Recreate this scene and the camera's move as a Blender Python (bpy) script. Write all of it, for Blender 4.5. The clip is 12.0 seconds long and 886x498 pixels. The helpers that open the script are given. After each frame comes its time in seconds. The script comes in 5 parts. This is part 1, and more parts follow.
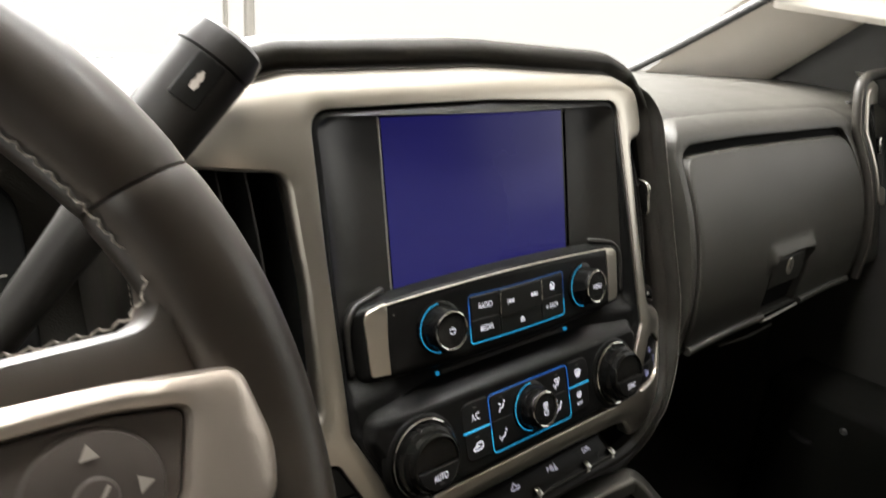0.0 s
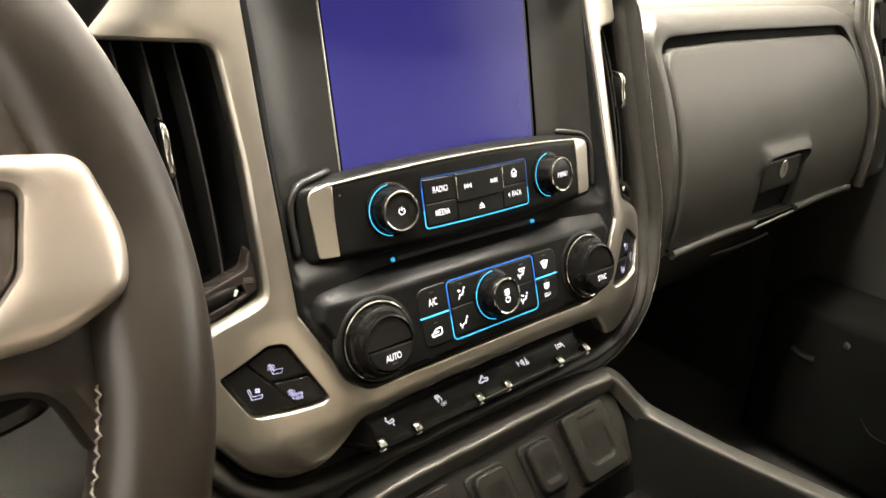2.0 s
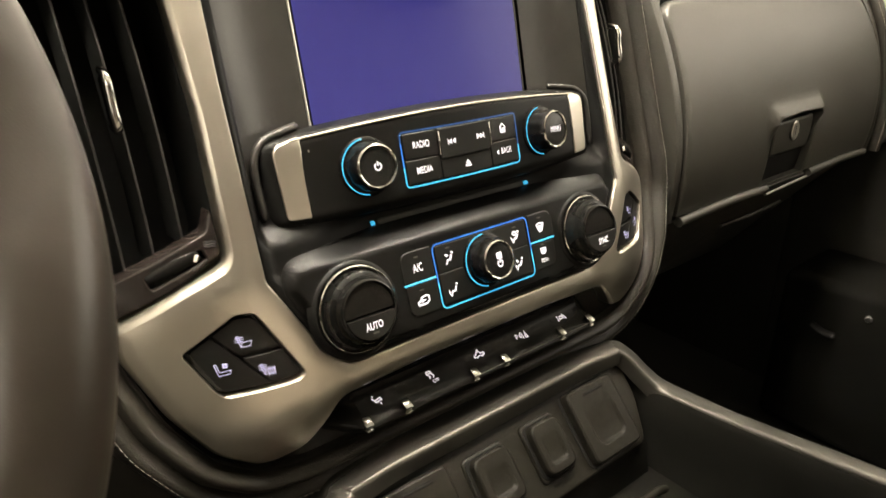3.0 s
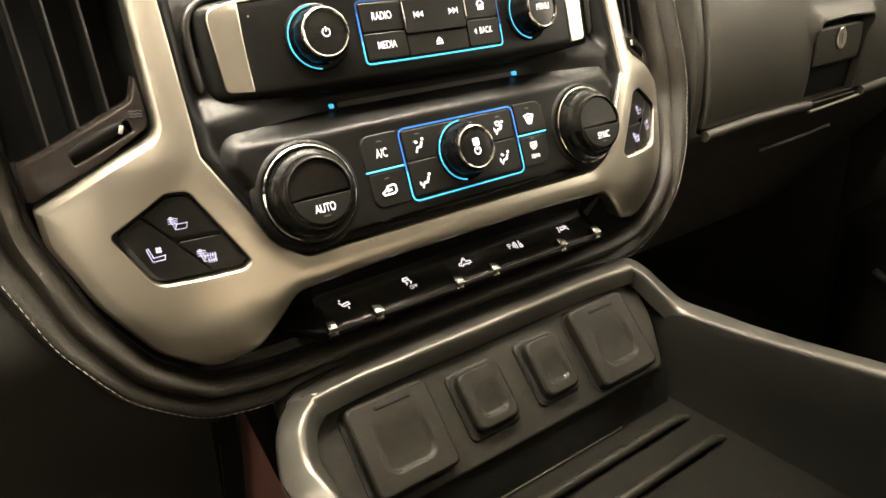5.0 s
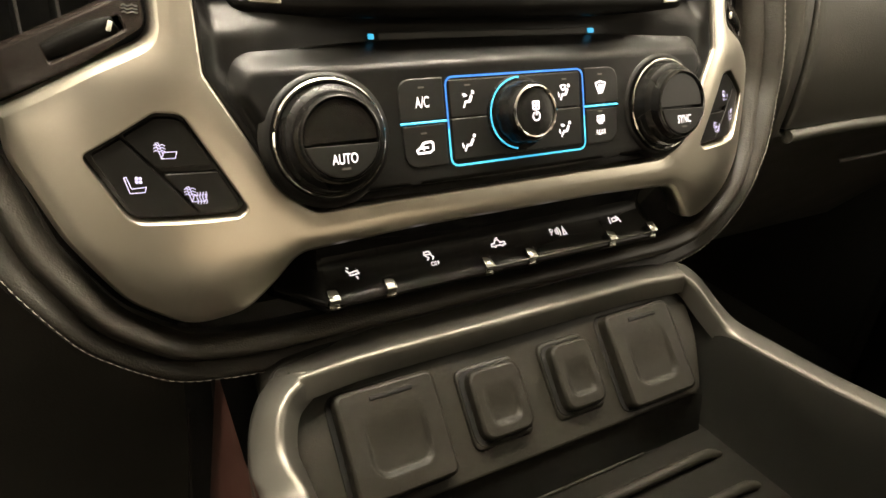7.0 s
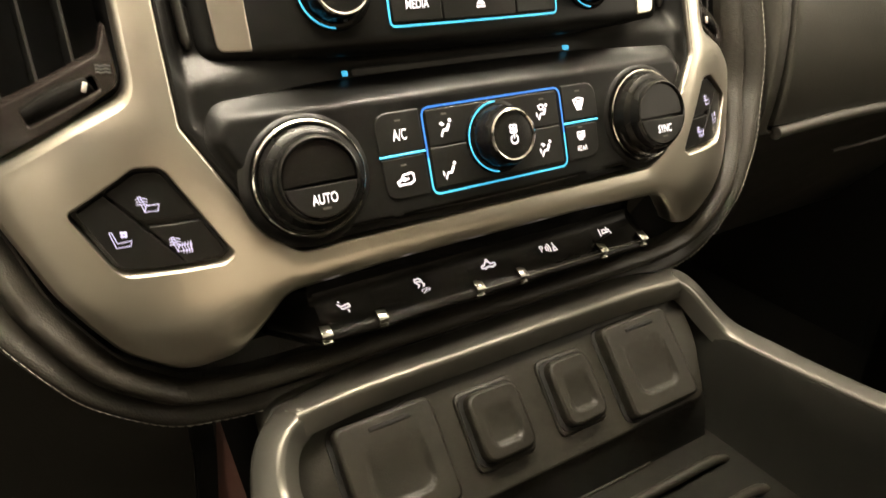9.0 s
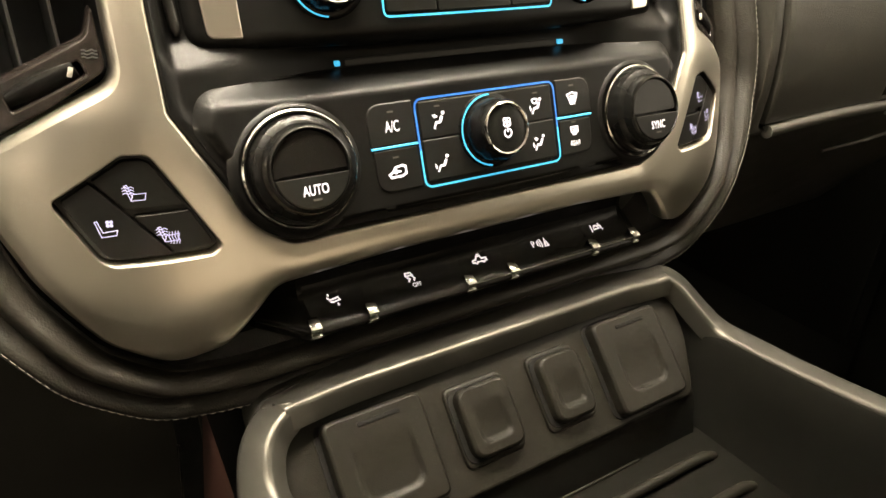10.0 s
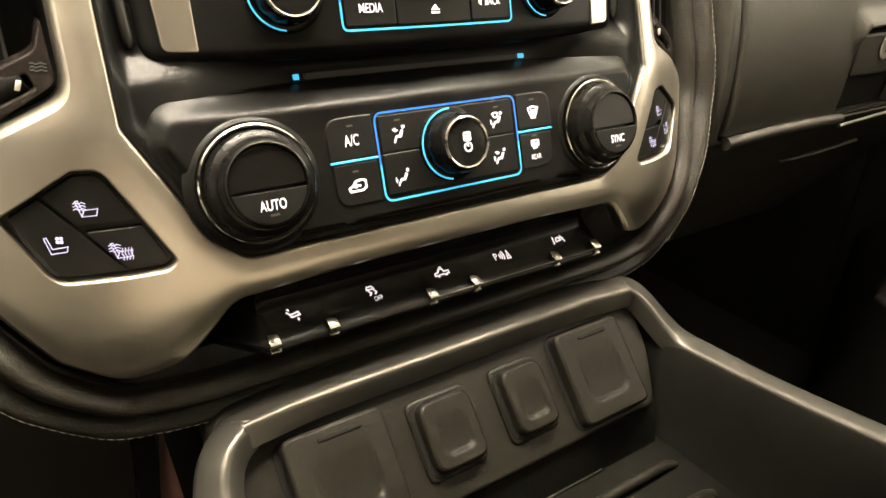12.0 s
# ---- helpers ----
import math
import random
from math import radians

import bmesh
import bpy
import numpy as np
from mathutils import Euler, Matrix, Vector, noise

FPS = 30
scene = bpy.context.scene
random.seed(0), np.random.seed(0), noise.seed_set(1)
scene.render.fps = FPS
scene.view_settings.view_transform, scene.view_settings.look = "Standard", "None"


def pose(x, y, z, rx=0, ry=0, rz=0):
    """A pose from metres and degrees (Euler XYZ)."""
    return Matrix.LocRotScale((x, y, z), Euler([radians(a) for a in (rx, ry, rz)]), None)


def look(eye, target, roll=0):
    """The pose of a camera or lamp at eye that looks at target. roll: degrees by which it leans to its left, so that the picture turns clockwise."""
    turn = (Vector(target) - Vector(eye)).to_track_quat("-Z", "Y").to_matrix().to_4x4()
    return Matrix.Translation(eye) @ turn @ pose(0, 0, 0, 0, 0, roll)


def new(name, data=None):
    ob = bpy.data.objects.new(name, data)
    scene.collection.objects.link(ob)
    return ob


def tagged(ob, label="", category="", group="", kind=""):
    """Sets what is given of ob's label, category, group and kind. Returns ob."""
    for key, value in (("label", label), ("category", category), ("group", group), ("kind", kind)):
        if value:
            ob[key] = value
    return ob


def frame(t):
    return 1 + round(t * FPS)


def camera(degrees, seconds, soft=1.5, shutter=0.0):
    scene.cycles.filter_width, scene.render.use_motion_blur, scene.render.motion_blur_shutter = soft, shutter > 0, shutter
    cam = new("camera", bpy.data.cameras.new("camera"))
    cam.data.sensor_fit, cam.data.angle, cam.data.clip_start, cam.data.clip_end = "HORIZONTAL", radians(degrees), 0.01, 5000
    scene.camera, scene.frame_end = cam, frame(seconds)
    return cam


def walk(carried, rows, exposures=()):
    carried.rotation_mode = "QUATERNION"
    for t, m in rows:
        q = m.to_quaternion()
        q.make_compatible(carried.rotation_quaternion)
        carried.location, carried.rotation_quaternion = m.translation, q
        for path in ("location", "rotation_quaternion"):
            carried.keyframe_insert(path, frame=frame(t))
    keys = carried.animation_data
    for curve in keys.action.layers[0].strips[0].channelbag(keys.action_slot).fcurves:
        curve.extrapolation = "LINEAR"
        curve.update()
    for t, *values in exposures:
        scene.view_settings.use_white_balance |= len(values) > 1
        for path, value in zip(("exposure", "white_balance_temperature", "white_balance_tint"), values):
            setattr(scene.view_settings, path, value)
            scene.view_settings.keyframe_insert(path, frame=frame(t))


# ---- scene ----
# Inside a pickup cab: centre stack, console, steering wheel and passenger dash, seen from the driver's seat.
# Lengths are laid out from the lower edge of the touch screen; ZF lifts them above the cab floor.
ZF = 0.66
cam = camera(66.53, 12.0, soft=1.5, shutter=0.5)


def eye(x, y, z, yaw, pitch, roll):
    return pose(x, y, z + ZF, 90 + pitch, 0, yaw) @ pose(0, 0, 0, 0, 0, roll)


PATH = [
    (0, -0.3474, -0.3319, 0.1746, -41.58, -19.42, 4.87),
    (0.5, -0.3335, -0.3391, 0.1569, -42.37, -21.42, 3.57),
    (1, -0.3284, -0.3441, 0.1430, -40.98, -21.69, 3.07),
    (1.5, -0.3218, -0.3616, 0.1359, -40.16, -22.37, 2.66),
    (2, -0.3134, -0.3698, 0.1276, -39.79, -23.28, 2.44),
    (2.5, -0.3017, -0.3668, 0.1080, -39.58, -23.10, 1.64),
    (2.8, -0.2924, -0.3645, 0.0943, -39.05, -22.70, -0.26),
    (3, -0.2851, -0.3624, 0.0880, -38.83, -22.99, -0.11),
    (3.5, -0.2490, -0.3773, 0.0357, -37.26, -24.01, -3.67),
    (3.7, -0.2334, -0.3762, 0.0141, -37.15, -22.95, -3.20),
    (5.5, -0.2350, -0.3830, 0.0096, -32.46, -23.21, -4.49),
    (6, -0.2351, -0.3840, 0.0102, -32.22, -22.78, -4.72),
    (6.1, -0.2321, -0.3817, 0.0176, -32.62, -24.75, -1.89),
    (6.3, -0.2314, -0.3708, -0.0002, -34.59, -25.07, 3.64),
    (6.5, -0.2204, -0.3528, -0.0025, -34.06, -24.96, 5.21),
    (6.8, -0.2088, -0.3330, 0.0016, -30.38, -26.83, 5.63),
    (7, -0.2070, -0.3264, -0.0051, -31.65, -27.02, 4.34),
    (7.2, -0.2045, -0.3296, -0.0018, -30.45, -27.38, 3.31),
    (8.8, -0.1946, -0.3316, 0.0106, -29.48, -26.12, -0.75),
    (9, -0.1959, -0.3300, 0.0063, -30.59, -26.57, -0.07),
    (9.5, -0.1975, -0.3259, 0.0026, -31.55, -27.36, 1.07),
    (10, -0.1961, -0.3270, 0.0037, -31.73, -26.88, 1.09),
    (10.5, -0.1952, -0.3278, 0.0048, -32.07, -26.83, 1.15),
    (11, -0.1924, -0.3281, 0.0044, -32.68, -27.10, 1.57),
    (11.5, -0.1916, -0.3279, 0.0049, -33.50, -26.40, 1.57),
    (12, -0.1907, -0.3282, 0.0069, -34.41, -26.25, 2.09),
]
EXPOSURES = [(0.0, -1.5, 6280, 10), (0.4, -0.64, 6380, 10), (1.0, -0.13, 6450, 10), (1.5, -0.03, 6640, 10), (2.0, -0.19, 6900, 10), (2.5, -0.27, 7130, 10), (3.0, -0.30, 7430, 10), (3.7, -0.06, 7430, 10), (5.5, 0.21, 7780, 9), (6.5, 0.14, 7800, 9), (9.0, 0.03, 7950, 9), (12.0, 0.12, 7950, 9)]
walk(cam, [(t, eye(*row)) for t, *row in PATH], EXPOSURES)

# ---- light ----
world = bpy.data.worlds.new("showroom_light")
world.use_nodes = True
scene.world = world
back = world.node_tree.nodes["Background"]
back.inputs["Color"].default_value = (1.0, 0.95, 0.86, 1)
back.inputs["Strength"].default_value = 1.7


def window_lamp(name, eye_at, target, wide, high, power, colour):
    data = bpy.data.lights.new(name, "AREA")
    data.shape, data.size, data.size_y, data.energy, data.color = "RECTANGLE", wide, high, power, colour
    ob = new(name, data)
    ob.matrix_world = look(eye_at, target)
    return ob


window_lamp("showroom_ceiling_light", (0, -0.10, 1.55 + ZF), (0, -0.10, ZF), 2.2, 0.40, 190.0, (1.0, 0.96, 0.90))
window_lamp("showroom_front_light", (0, 1.75, 1.45 + ZF), (0, 0.15, ZF), 1.7, 0.90, 2300.0, (1.0, 0.96, 0.90))
window_lamp("passenger_window_daylight", (0.97, -0.30, 0.32 + ZF), (0.0, -0.14, 0.06 + ZF), 0.75, 0.48, 2.6, (1.0, 0.96, 0.90))
window_lamp("driver_window_daylight", (-0.96, -0.40, 0.34 + ZF), (0.15, -0.12, -0.15 + ZF), 0.45, 0.40, 1.3, (1.0, 0.97, 0.91))

# ---- materials ----
def material(name, colour, rough=0.5, metal=0.0, grain=0.0, grain_size=0.001, wear=0.12, wear_size=0.05,
             leather=False, coat=0.0, glow=None, power=0.0, specular=0.5):
    m = bpy.data.materials.new(name)
    m.use_nodes = True
    nt = m.node_tree
    b = nt.nodes["Principled BSDF"]
    b.inputs["Roughness"].default_value = rough
    b.inputs["Metallic"].default_value = metal
    b.inputs["Coat Weight"].default_value = coat
    b.inputs["Coat Roughness"].default_value = 0.12
    b.inputs["Specular IOR Level"].default_value = specular
    geo = nt.nodes.new("ShaderNodeNewGeometry")
    big = nt.nodes.new("ShaderNodeTexNoise")
    big.inputs["Scale"].default_value = 1 / wear_size
    big.inputs["Detail"].default_value = 5
    nt.links.new(geo.outputs["Position"], big.inputs["Vector"])
    ramp = nt.nodes.new("ShaderNodeMapRange")
    ramp.inputs["To Min"].default_value = 1 - wear
    ramp.inputs["To Max"].default_value = 1 + wear
    nt.links.new(big.outputs["Fac"], ramp.inputs["Value"])
    mul = nt.nodes.new("ShaderNodeVectorMath")
    mul.operation = "SCALE"
    mul.inputs[0].default_value = colour
    nt.links.new(ramp.outputs["Result"], mul.inputs["Scale"])
    nt.links.new(mul.outputs["Vector"], b.inputs["Base Color"])
    rr = nt.nodes.new("ShaderNodeMapRange")
    spread = 0.08 * min(1, wear / 0.12)
    rr.inputs["To Min"].default_value = max(0.03, rough - spread)
    rr.inputs["To Max"].default_value = min(1, rough + spread)
    nt.links.new(big.outputs["Fac"], rr.inputs["Value"])
    nt.links.new(rr.outputs["Result"], b.inputs["Roughness"])
    if grain:
        if leather:
            tex = nt.nodes.new("ShaderNodeTexVoronoi")
            tex.inputs["Scale"].default_value = 1 / grain_size
            out = tex.outputs["Distance"]
        else:
            tex = nt.nodes.new("ShaderNodeTexNoise")
            tex.inputs["Scale"].default_value = 1 / grain_size
            tex.inputs["Detail"].default_value = 3
            out = tex.outputs["Fac"]
        nt.links.new(geo.outputs["Position"], tex.inputs["Vector"])
        bump = nt.nodes.new("ShaderNodeBump")
        bump.inputs["Strength"].default_value = grain
        bump.inputs["Distance"].default_value = grain_size * 0.4
        nt.links.new(out, bump.inputs["Height"])
        nt.links.new(bump.outputs["Normal"], b.inputs["Normal"])
    if glow:
        b.inputs["Emission Color"].default_value = (*glow, 1)
        b.inputs["Emission Strength"].default_value = power
    return m


SILVER = material("satin_silver_trim", (0.76, 0.71, 0.615), 0.30, 1.0, 0.10, 0.0006, 0.04, 0.03)
SPOKE_TRIM = material("champagne_spoke_trim", (0.78, 0.69, 0.60), 0.35, 0.85, 0.08, 0.0006, 0.03, 0.03)
SILVER_EDGE = material("brushed_silver_edge", (0.66, 0.63, 0.58), 0.3, 0.9, 0.1, 0.0006, 0.05, 0.03)
FASCIA = material("dark_fascia_plastic", (0.0044, 0.0043, 0.0040), 0.35, 0.0, 0.10, 0.0005, 0.08, 0.04, specular=0.18)
RECESS = material("soft_black_recess", (0.0155, 0.0147, 0.0128), 0.30, 0.0, 0.10, 0.0005, 0.03, 0.03, specular=0.6)
BUTTON = material("black_button", (0.0058, 0.0056, 0.0051), 0.36, 0.0, 0.08, 0.0004, 0.15, 0.02, specular=0.3)
GLOSS = material("gloss_black", (0.009, 0.0088, 0.008), 0.18, 0.0, 0.0, 0.001, 0.2, 0.02)
RUBBER = material("ribbed_black_knob", (0.0038, 0.0037, 0.0034), 0.27, 0.0, 0.04, 0.0005, 0.05, 0.03, specular=0.20)
DEEP = material("shadow_black_plastic", (0.018, 0.018, 0.017), 0.6, 0.0, 0.1, 0.0008, 0.1, 0.04)
LEATHER = material("black_leather", (0.016, 0.0142, 0.0116), 0.38, 0.0, 0.35, 0.0011, 0.15, 0.03, leather=True, specular=0.25)
DASH = material("grained_dash_vinyl", (0.032, 0.0302, 0.0252), 0.42, 0.0, 0.38, 0.0012, 0.16, 0.05, leather=True)
LEVER = material("dark_lever_plastic", (0.016, 0.0147, 0.0130), 0.42, 0.0, 0.12, 0.0007, 0.08, 0.03)
WHEEL = material("wheel_leather", (0.028, 0.0222, 0.0166), 0.33, 0.0, 0.08, 0.0006, 0.06, 0.04, leather=True, specular=0.68)
CHROME = material("chrome", (0.82, 0.80, 0.76), 0.10, 1.0, 0.0, 0.001, 0.03, 0.02)
CAPMAT = material("rubbery_grey_plastic", (0.0078, 0.0071, 0.0054), 0.42, 0.0, 0.45, 0.0007, 0.28, 0.006, specular=0.16)
TRAY = material("black_tray_plastic", (0.0042, 0.0041, 0.0034), 0.7, 0.0, 0.3, 0.0009, 0.12, 0.03, specular=0.03)
BROWN = material("red_brown_side_panel", (0.032, 0.0115, 0.008), 0.45, 0.0, 0.3, 0.001, 0.3, 0.02)
THREAD = material("pale_thread", (0.29, 0.265, 0.23), 0.8, 0.0, 0.3, 0.0003, 0.15, 0.004)
PAD = material("grey_switch_pad", (0.075, 0.063, 0.055), 0.42, 0.0, 0.15, 0.0006, 0.1, 0.02)
ARROW = material("pale_switch_symbol", (0.40, 0.36, 0.32), 0.5)
VENTLIP = material("grey_brown_vent_plate", (0.015, 0.0118, 0.0105), 0.20, 0.1, 0.1, 0.0006, 0.12, 0.02)
HEADLINER = material("grey_headliner_cloth", (0.50, 0.475, 0.43), 0.9, 0.0, 0.4, 0.0014, 0.06, 0.05)
SEATBACK = material("brown_leather_seatback", (0.054, 0.045, 0.034), 0.6, 0.0, 0.3, 0.0014, 0.12, 0.06, leather=True)
TRIM = material("pale_pillar_cloth", (0.64, 0.60, 0.53), 0.85, 0.0, 0.4, 0.0014, 0.06, 0.05)
CARPET = material("black_carpet", (0.026, 0.0245, 0.0205), 0.95, 0.0, 0.6, 0.003, 0.3, 0.03)
KICK = material("charcoal_kick_panel", (0.018, 0.0172, 0.0145), 0.65, 0.0, 0.3, 0.0012, 0.12, 0.06, specular=0.25)
POST = material("grey_door_frame", (0.62, 0.60, 0.56), 0.5)
# Wall emits by itself, in place of lamps that would light it bright.
PLASTER_GLOW = material("glowing_cream_showroom_wall", (0.86, 0.84, 0.79), 0.7, 0.0, 0.1, 0.01, 0.04, 1.5, glow=(1.0, 0.97, 0.90), power=1.9)
CONCRETE = material("showroom_floor", (0.55, 0.53, 0.49), 0.35, 0.0, 0.1, 0.004, 0.08, 0.4)
ICON = material("backlit_symbol", (0.7, 0.7, 0.75), 0.4, glow=(0.86, 0.82, 1.0), power=1.0)
SOFTICON = material("dim_backlit_symbol", (0.4, 0.4, 0.5), 0.4, glow=(0.50, 0.48, 1.0), power=0.75)
VOID = material("matt_black_duct", (0.006, 0.006, 0.0055), 0.8, specular=0.1)
MARK = material("faint_printed_mark", (0.07, 0.066, 0.06), 0.5)
CYAN = material("cyan_light_guide", (0.02, 0.2, 0.3), 0.3, glow=(0.03, 0.50, 0.95), power=1.0)
BLUE = material("blue_light_guide", (0.01, 0.06, 0.2), 0.3, glow=(0.02, 0.20, 0.85), power=0.75)
TAB = material("chrome_switch_tab", (0.36, 0.36, 0.335), 0.16, 1.0, 0.0, 0.001, 0.05, 0.01)
ROLL = material("soft_grained_roll", (0.015, 0.0135, 0.011), 0.46, 0.0, 0.40, 0.0011, 0.1, 0.04, leather=True, specular=0.22)
# Paler than the slats: the highlight on their front edges, put into colour.
SLATEDGE = material("slat_edge_highlight", (0.028, 0.026, 0.024), 0.35)
SCREEN = material("lit_blue_screen", (0.012, 0.012, 0.03), 0.18, 0.0, 0.0, 0.001, 0.1, 0.05, glow=(0.032, 0.028, 0.235), power=1.0)
SWITCH = material("dark_switch_plastic", (0.0060, 0.0058, 0.0054), 0.22, wear=0.2, specular=0.14)
DIMBLUE = material("dim_blue_light_guide", (0.01, 0.03, 0.08), 0.3, glow=(0.01, 0.08, 0.35), power=0.5)
SILVER_ROUGH = material("charcoal_console_trim", (0.100, 0.096, 0.084), 0.33, 0.85, 0.0, 0.0007, 0.02, 0.03)
WINDOW = material("dark_knob_window", (0.006, 0.0056, 0.005), 0.12, specular=0.35)
WHITE = material("white_marker", (0.8, 0.78, 0.72), 0.4)


def glass():
    m = bpy.data.materials.new("window_glass")
    m.use_nodes = True
    nt = m.node_tree
    nt.nodes.remove(nt.nodes["Principled BSDF"])
    g = nt.nodes.new("ShaderNodeBsdfGlass")
    g.inputs["IOR"].default_value = 1.02
    g.inputs["Roughness"].default_value = 0.0
    nt.links.new(g.outputs[0], nt.nodes["Material Output"].inputs[0])
    return m


GLASS = glass()


# ---- building tools ----
def thing(name, at, label, category, group="", kind=""):
    ob = new(name)
    ob.empty_display_size = 0.02
    ob.location = (at[0], at[1], at[2] + ZF)
    return tagged(ob, label, category, group, kind)


def finish(bm, sharp=38.0):
    bmesh.ops.recalc_face_normals(bm, faces=bm.faces[:])
    for f in bm.faces:
        f.smooth = True
    limit = radians(sharp)
    for e in bm.edges:
        if len(e.link_faces) == 2 and e.calc_face_angle(0) > limit:
            e.smooth = False


def part(name, bm, mat, parent=None, label="", sharp=38.0):
    finish(bm, sharp)
    bmesh.ops.translate(bm, verts=bm.verts[:], vec=(0, 0, ZF))
    me = bpy.data.meshes.new(name)
    bm.to_mesh(me)
    bm.free()
    me.materials.append(mat)
    ob = new(name, me)
    if parent is not None:
        ob.parent = parent
        ob.matrix_parent_inverse = Matrix.Translation(parent.location).inverted()
    if label:
        ob["label"] = label
    return ob


def rpoly(corners, steps=6):
    """A closed outline from corners (a, b, radius), in order, each corner rounded."""
    pts, n = [], len(corners)
    for i in range(n):
        p = Vector(corners[i][:2])
        r = corners[i][2]
        a, c = Vector(corners[i - 1][:2]), Vector(corners[(i + 1) % n][:2])
        da, dc = (a - p), (c - p)
        la, lc = da.length, dc.length
        da, dc = da / la, dc / lc
        ang = da.angle(dc)
        if r <= 0 or ang > 3.1:
            pts.append(p)
            continue
        d = min(r / math.tan(ang / 2), 0.49 * la, 0.49 * lc)
        s, e = p + da * d, p + dc * d
        for k in range(steps + 1):
            t = k / steps
            pts.append(s * (1 - t) ** 2 + p * 2 * t * (1 - t) + e * t * t)
    return pts


def dense(pts, step):
    out = []
    for i, p in enumerate(pts):
        q = pts[(i + 1) % len(pts)]
        k = max(1, int((q - p).length / step))
        out += [p.lerp(q, j / k) for j in range(k)]
    return out


def area(pts):
    return 0.5 * sum(a.x * b.y - b.x * a.y for a, b in zip(pts, pts[1:] + pts[:1]))


def offset(pts, d):
    """Moves a closed outline outwards by d (inwards: minus)."""
    sign = 1 if area(pts) > 0 else -1
    out, n = [], len(pts)
    for i, p in enumerate(pts):
        t1, t2 = p - pts[i - 1], pts[(i + 1) % n] - p
        if t1.length < 1e-9 or t2.length < 1e-9:
            t1 = t2 = pts[(i + 1) % n] - pts[i - 1]
        t1, t2 = t1.normalized(), t2.normalized()
        n1, n2 = Vector((t1.y, -t1.x)), Vector((t2.y, -t2.x))
        m = n1 + n2
        m = m.normalized() if m.length > 1e-6 else n1
        out.append(p + m * (sign * d / max(0.5, m.dot(n1))))
    return out


def inside(grid, loop):
    x, y = grid[:, 0], grid[:, 1]
    hit = np.zeros(len(grid), bool)
    for a, b in zip(loop, loop[1:] + loop[:1]):
        if a.y != b.y:
            hit ^= ((a.y > y) != (b.y > y)) & (x < (b.x - a.x) * (y - a.y) / (b.y - a.y) + a.x)
    return hit


def near(grid, loop):
    away = np.full(len(grid), 9.0)
    for a, b in zip(loop, loop[1:] + loop[:1]):
        d = np.array((b - a)[:])
        t = np.clip(((grid - np.array(a[:])) @ d) / max(1e-12, d @ d), 0, 1)
        away = np.minimum(away, np.hypot(*(grid - np.array(a[:]) - t[:, None] * d).T))
    return away


def plate(outline, holes, put, thick, bevel=0.0008, cell=0.006, crisp=True, hole_bevel=None):
    """A panel in the outline, with holes; put(a, b, depth) lays a point of it in space, depth inwards."""
    from mathutils.geometry import delaunay_2d_cdt
    loops = [dense(outline, cell)] + [dense(h, cell) for h in holes]
    cuts = [bevel] + [bevel if hole_bevel is None else hole_bevel] * len(holes)
    inner = [offset(l, -c if i == 0 else c) for i, (l, c) in enumerate(zip(loops, cuts))]
    mids = [offset(l, (-c if i == 0 else c) * 0.3) for i, (l, c) in enumerate(zip(loops, cuts))]
    pts, edges = [], []
    for l in inner:
        s = len(pts)
        pts += l
        edges += [(s + k, s + (k + 1) % len(l)) for k in range(len(l))]
    xs, ys = [p.x for p in loops[0]], [p.y for p in loops[0]]
    gx, gy = np.meshgrid(np.arange(min(xs), max(xs), cell), np.arange(min(ys), max(ys), cell))
    grid = np.stack([gx.ravel(), gy.ravel()], 1)
    keep = inside(grid, inner[0])
    for h in inner[1:]:
        keep &= ~inside(grid, h)
    for l in inner:
        keep &= near(grid, l) > cell * 0.45
    pts += [Vector(p) for p in grid[keep]]
    co, _, tris, orig, _, _ = delaunay_2d_cdt(pts, edges, [], 0, 1e-7)
    mid = np.array([sum((co[i] for i in t), Vector((0, 0)))[:] for t in tris]) / 3
    ok = inside(mid, inner[0])
    for h in inner[1:]:
        ok &= ~inside(mid, h)
    bm = bmesh.new()
    vs = [bm.verts.new(put(p.x, p.y, 0)) for p in co]
    where = {}
    for new_i, olds in enumerate(orig):
        for o in olds:
            where[o] = new_i
    for t, good in zip(tris, ok):
        if good:
            bm.faces.new([vs[i] for i in t])
    s = 0
    for l, m, c in zip(loops, mids, cuts):
        k = len(l)
        ring0 = [vs[where[s + i]] for i in range(k)]
        ring1 = [bm.verts.new(put(p.x, p.y, c * 0.3)) for p in m]
        ring2 = [bm.verts.new(put(p.x, p.y, c)) for p in l]
        ring3 = [bm.verts.new(put(p.x, p.y, thick)) for p in l]
        for i in range(k):
            e = bm.edges.get((ring0[i], ring0[(i + 1) % k])) if ring0[i] is not ring0[(i + 1) % k] else None
            if e and crisp:
                e.smooth = False
        for a, b in ((ring0, ring1), (ring1, ring2), (ring2, ring3)):
            for i in range(k):
                j = (i + 1) % k
                if len({a[i], a[j], b[j], b[i]}) == 4:
                    bm.faces.new((a[i], a[j], b[j], b[i]))
        s += k
    bmesh.ops.delete(bm, geom=[v for v in bm.verts if not v.link_faces], context="VERTS")
    return bm


def on(fn, lift=0.0):
    """Lays plate points on the face y = fn(x, z), lifted towards the driver."""
    return lambda a, b, depth: (a, fn(a, b) - lift + depth, b)


def onto(m):
    return lambda a, b, depth: m @ Vector((a, b, -depth))


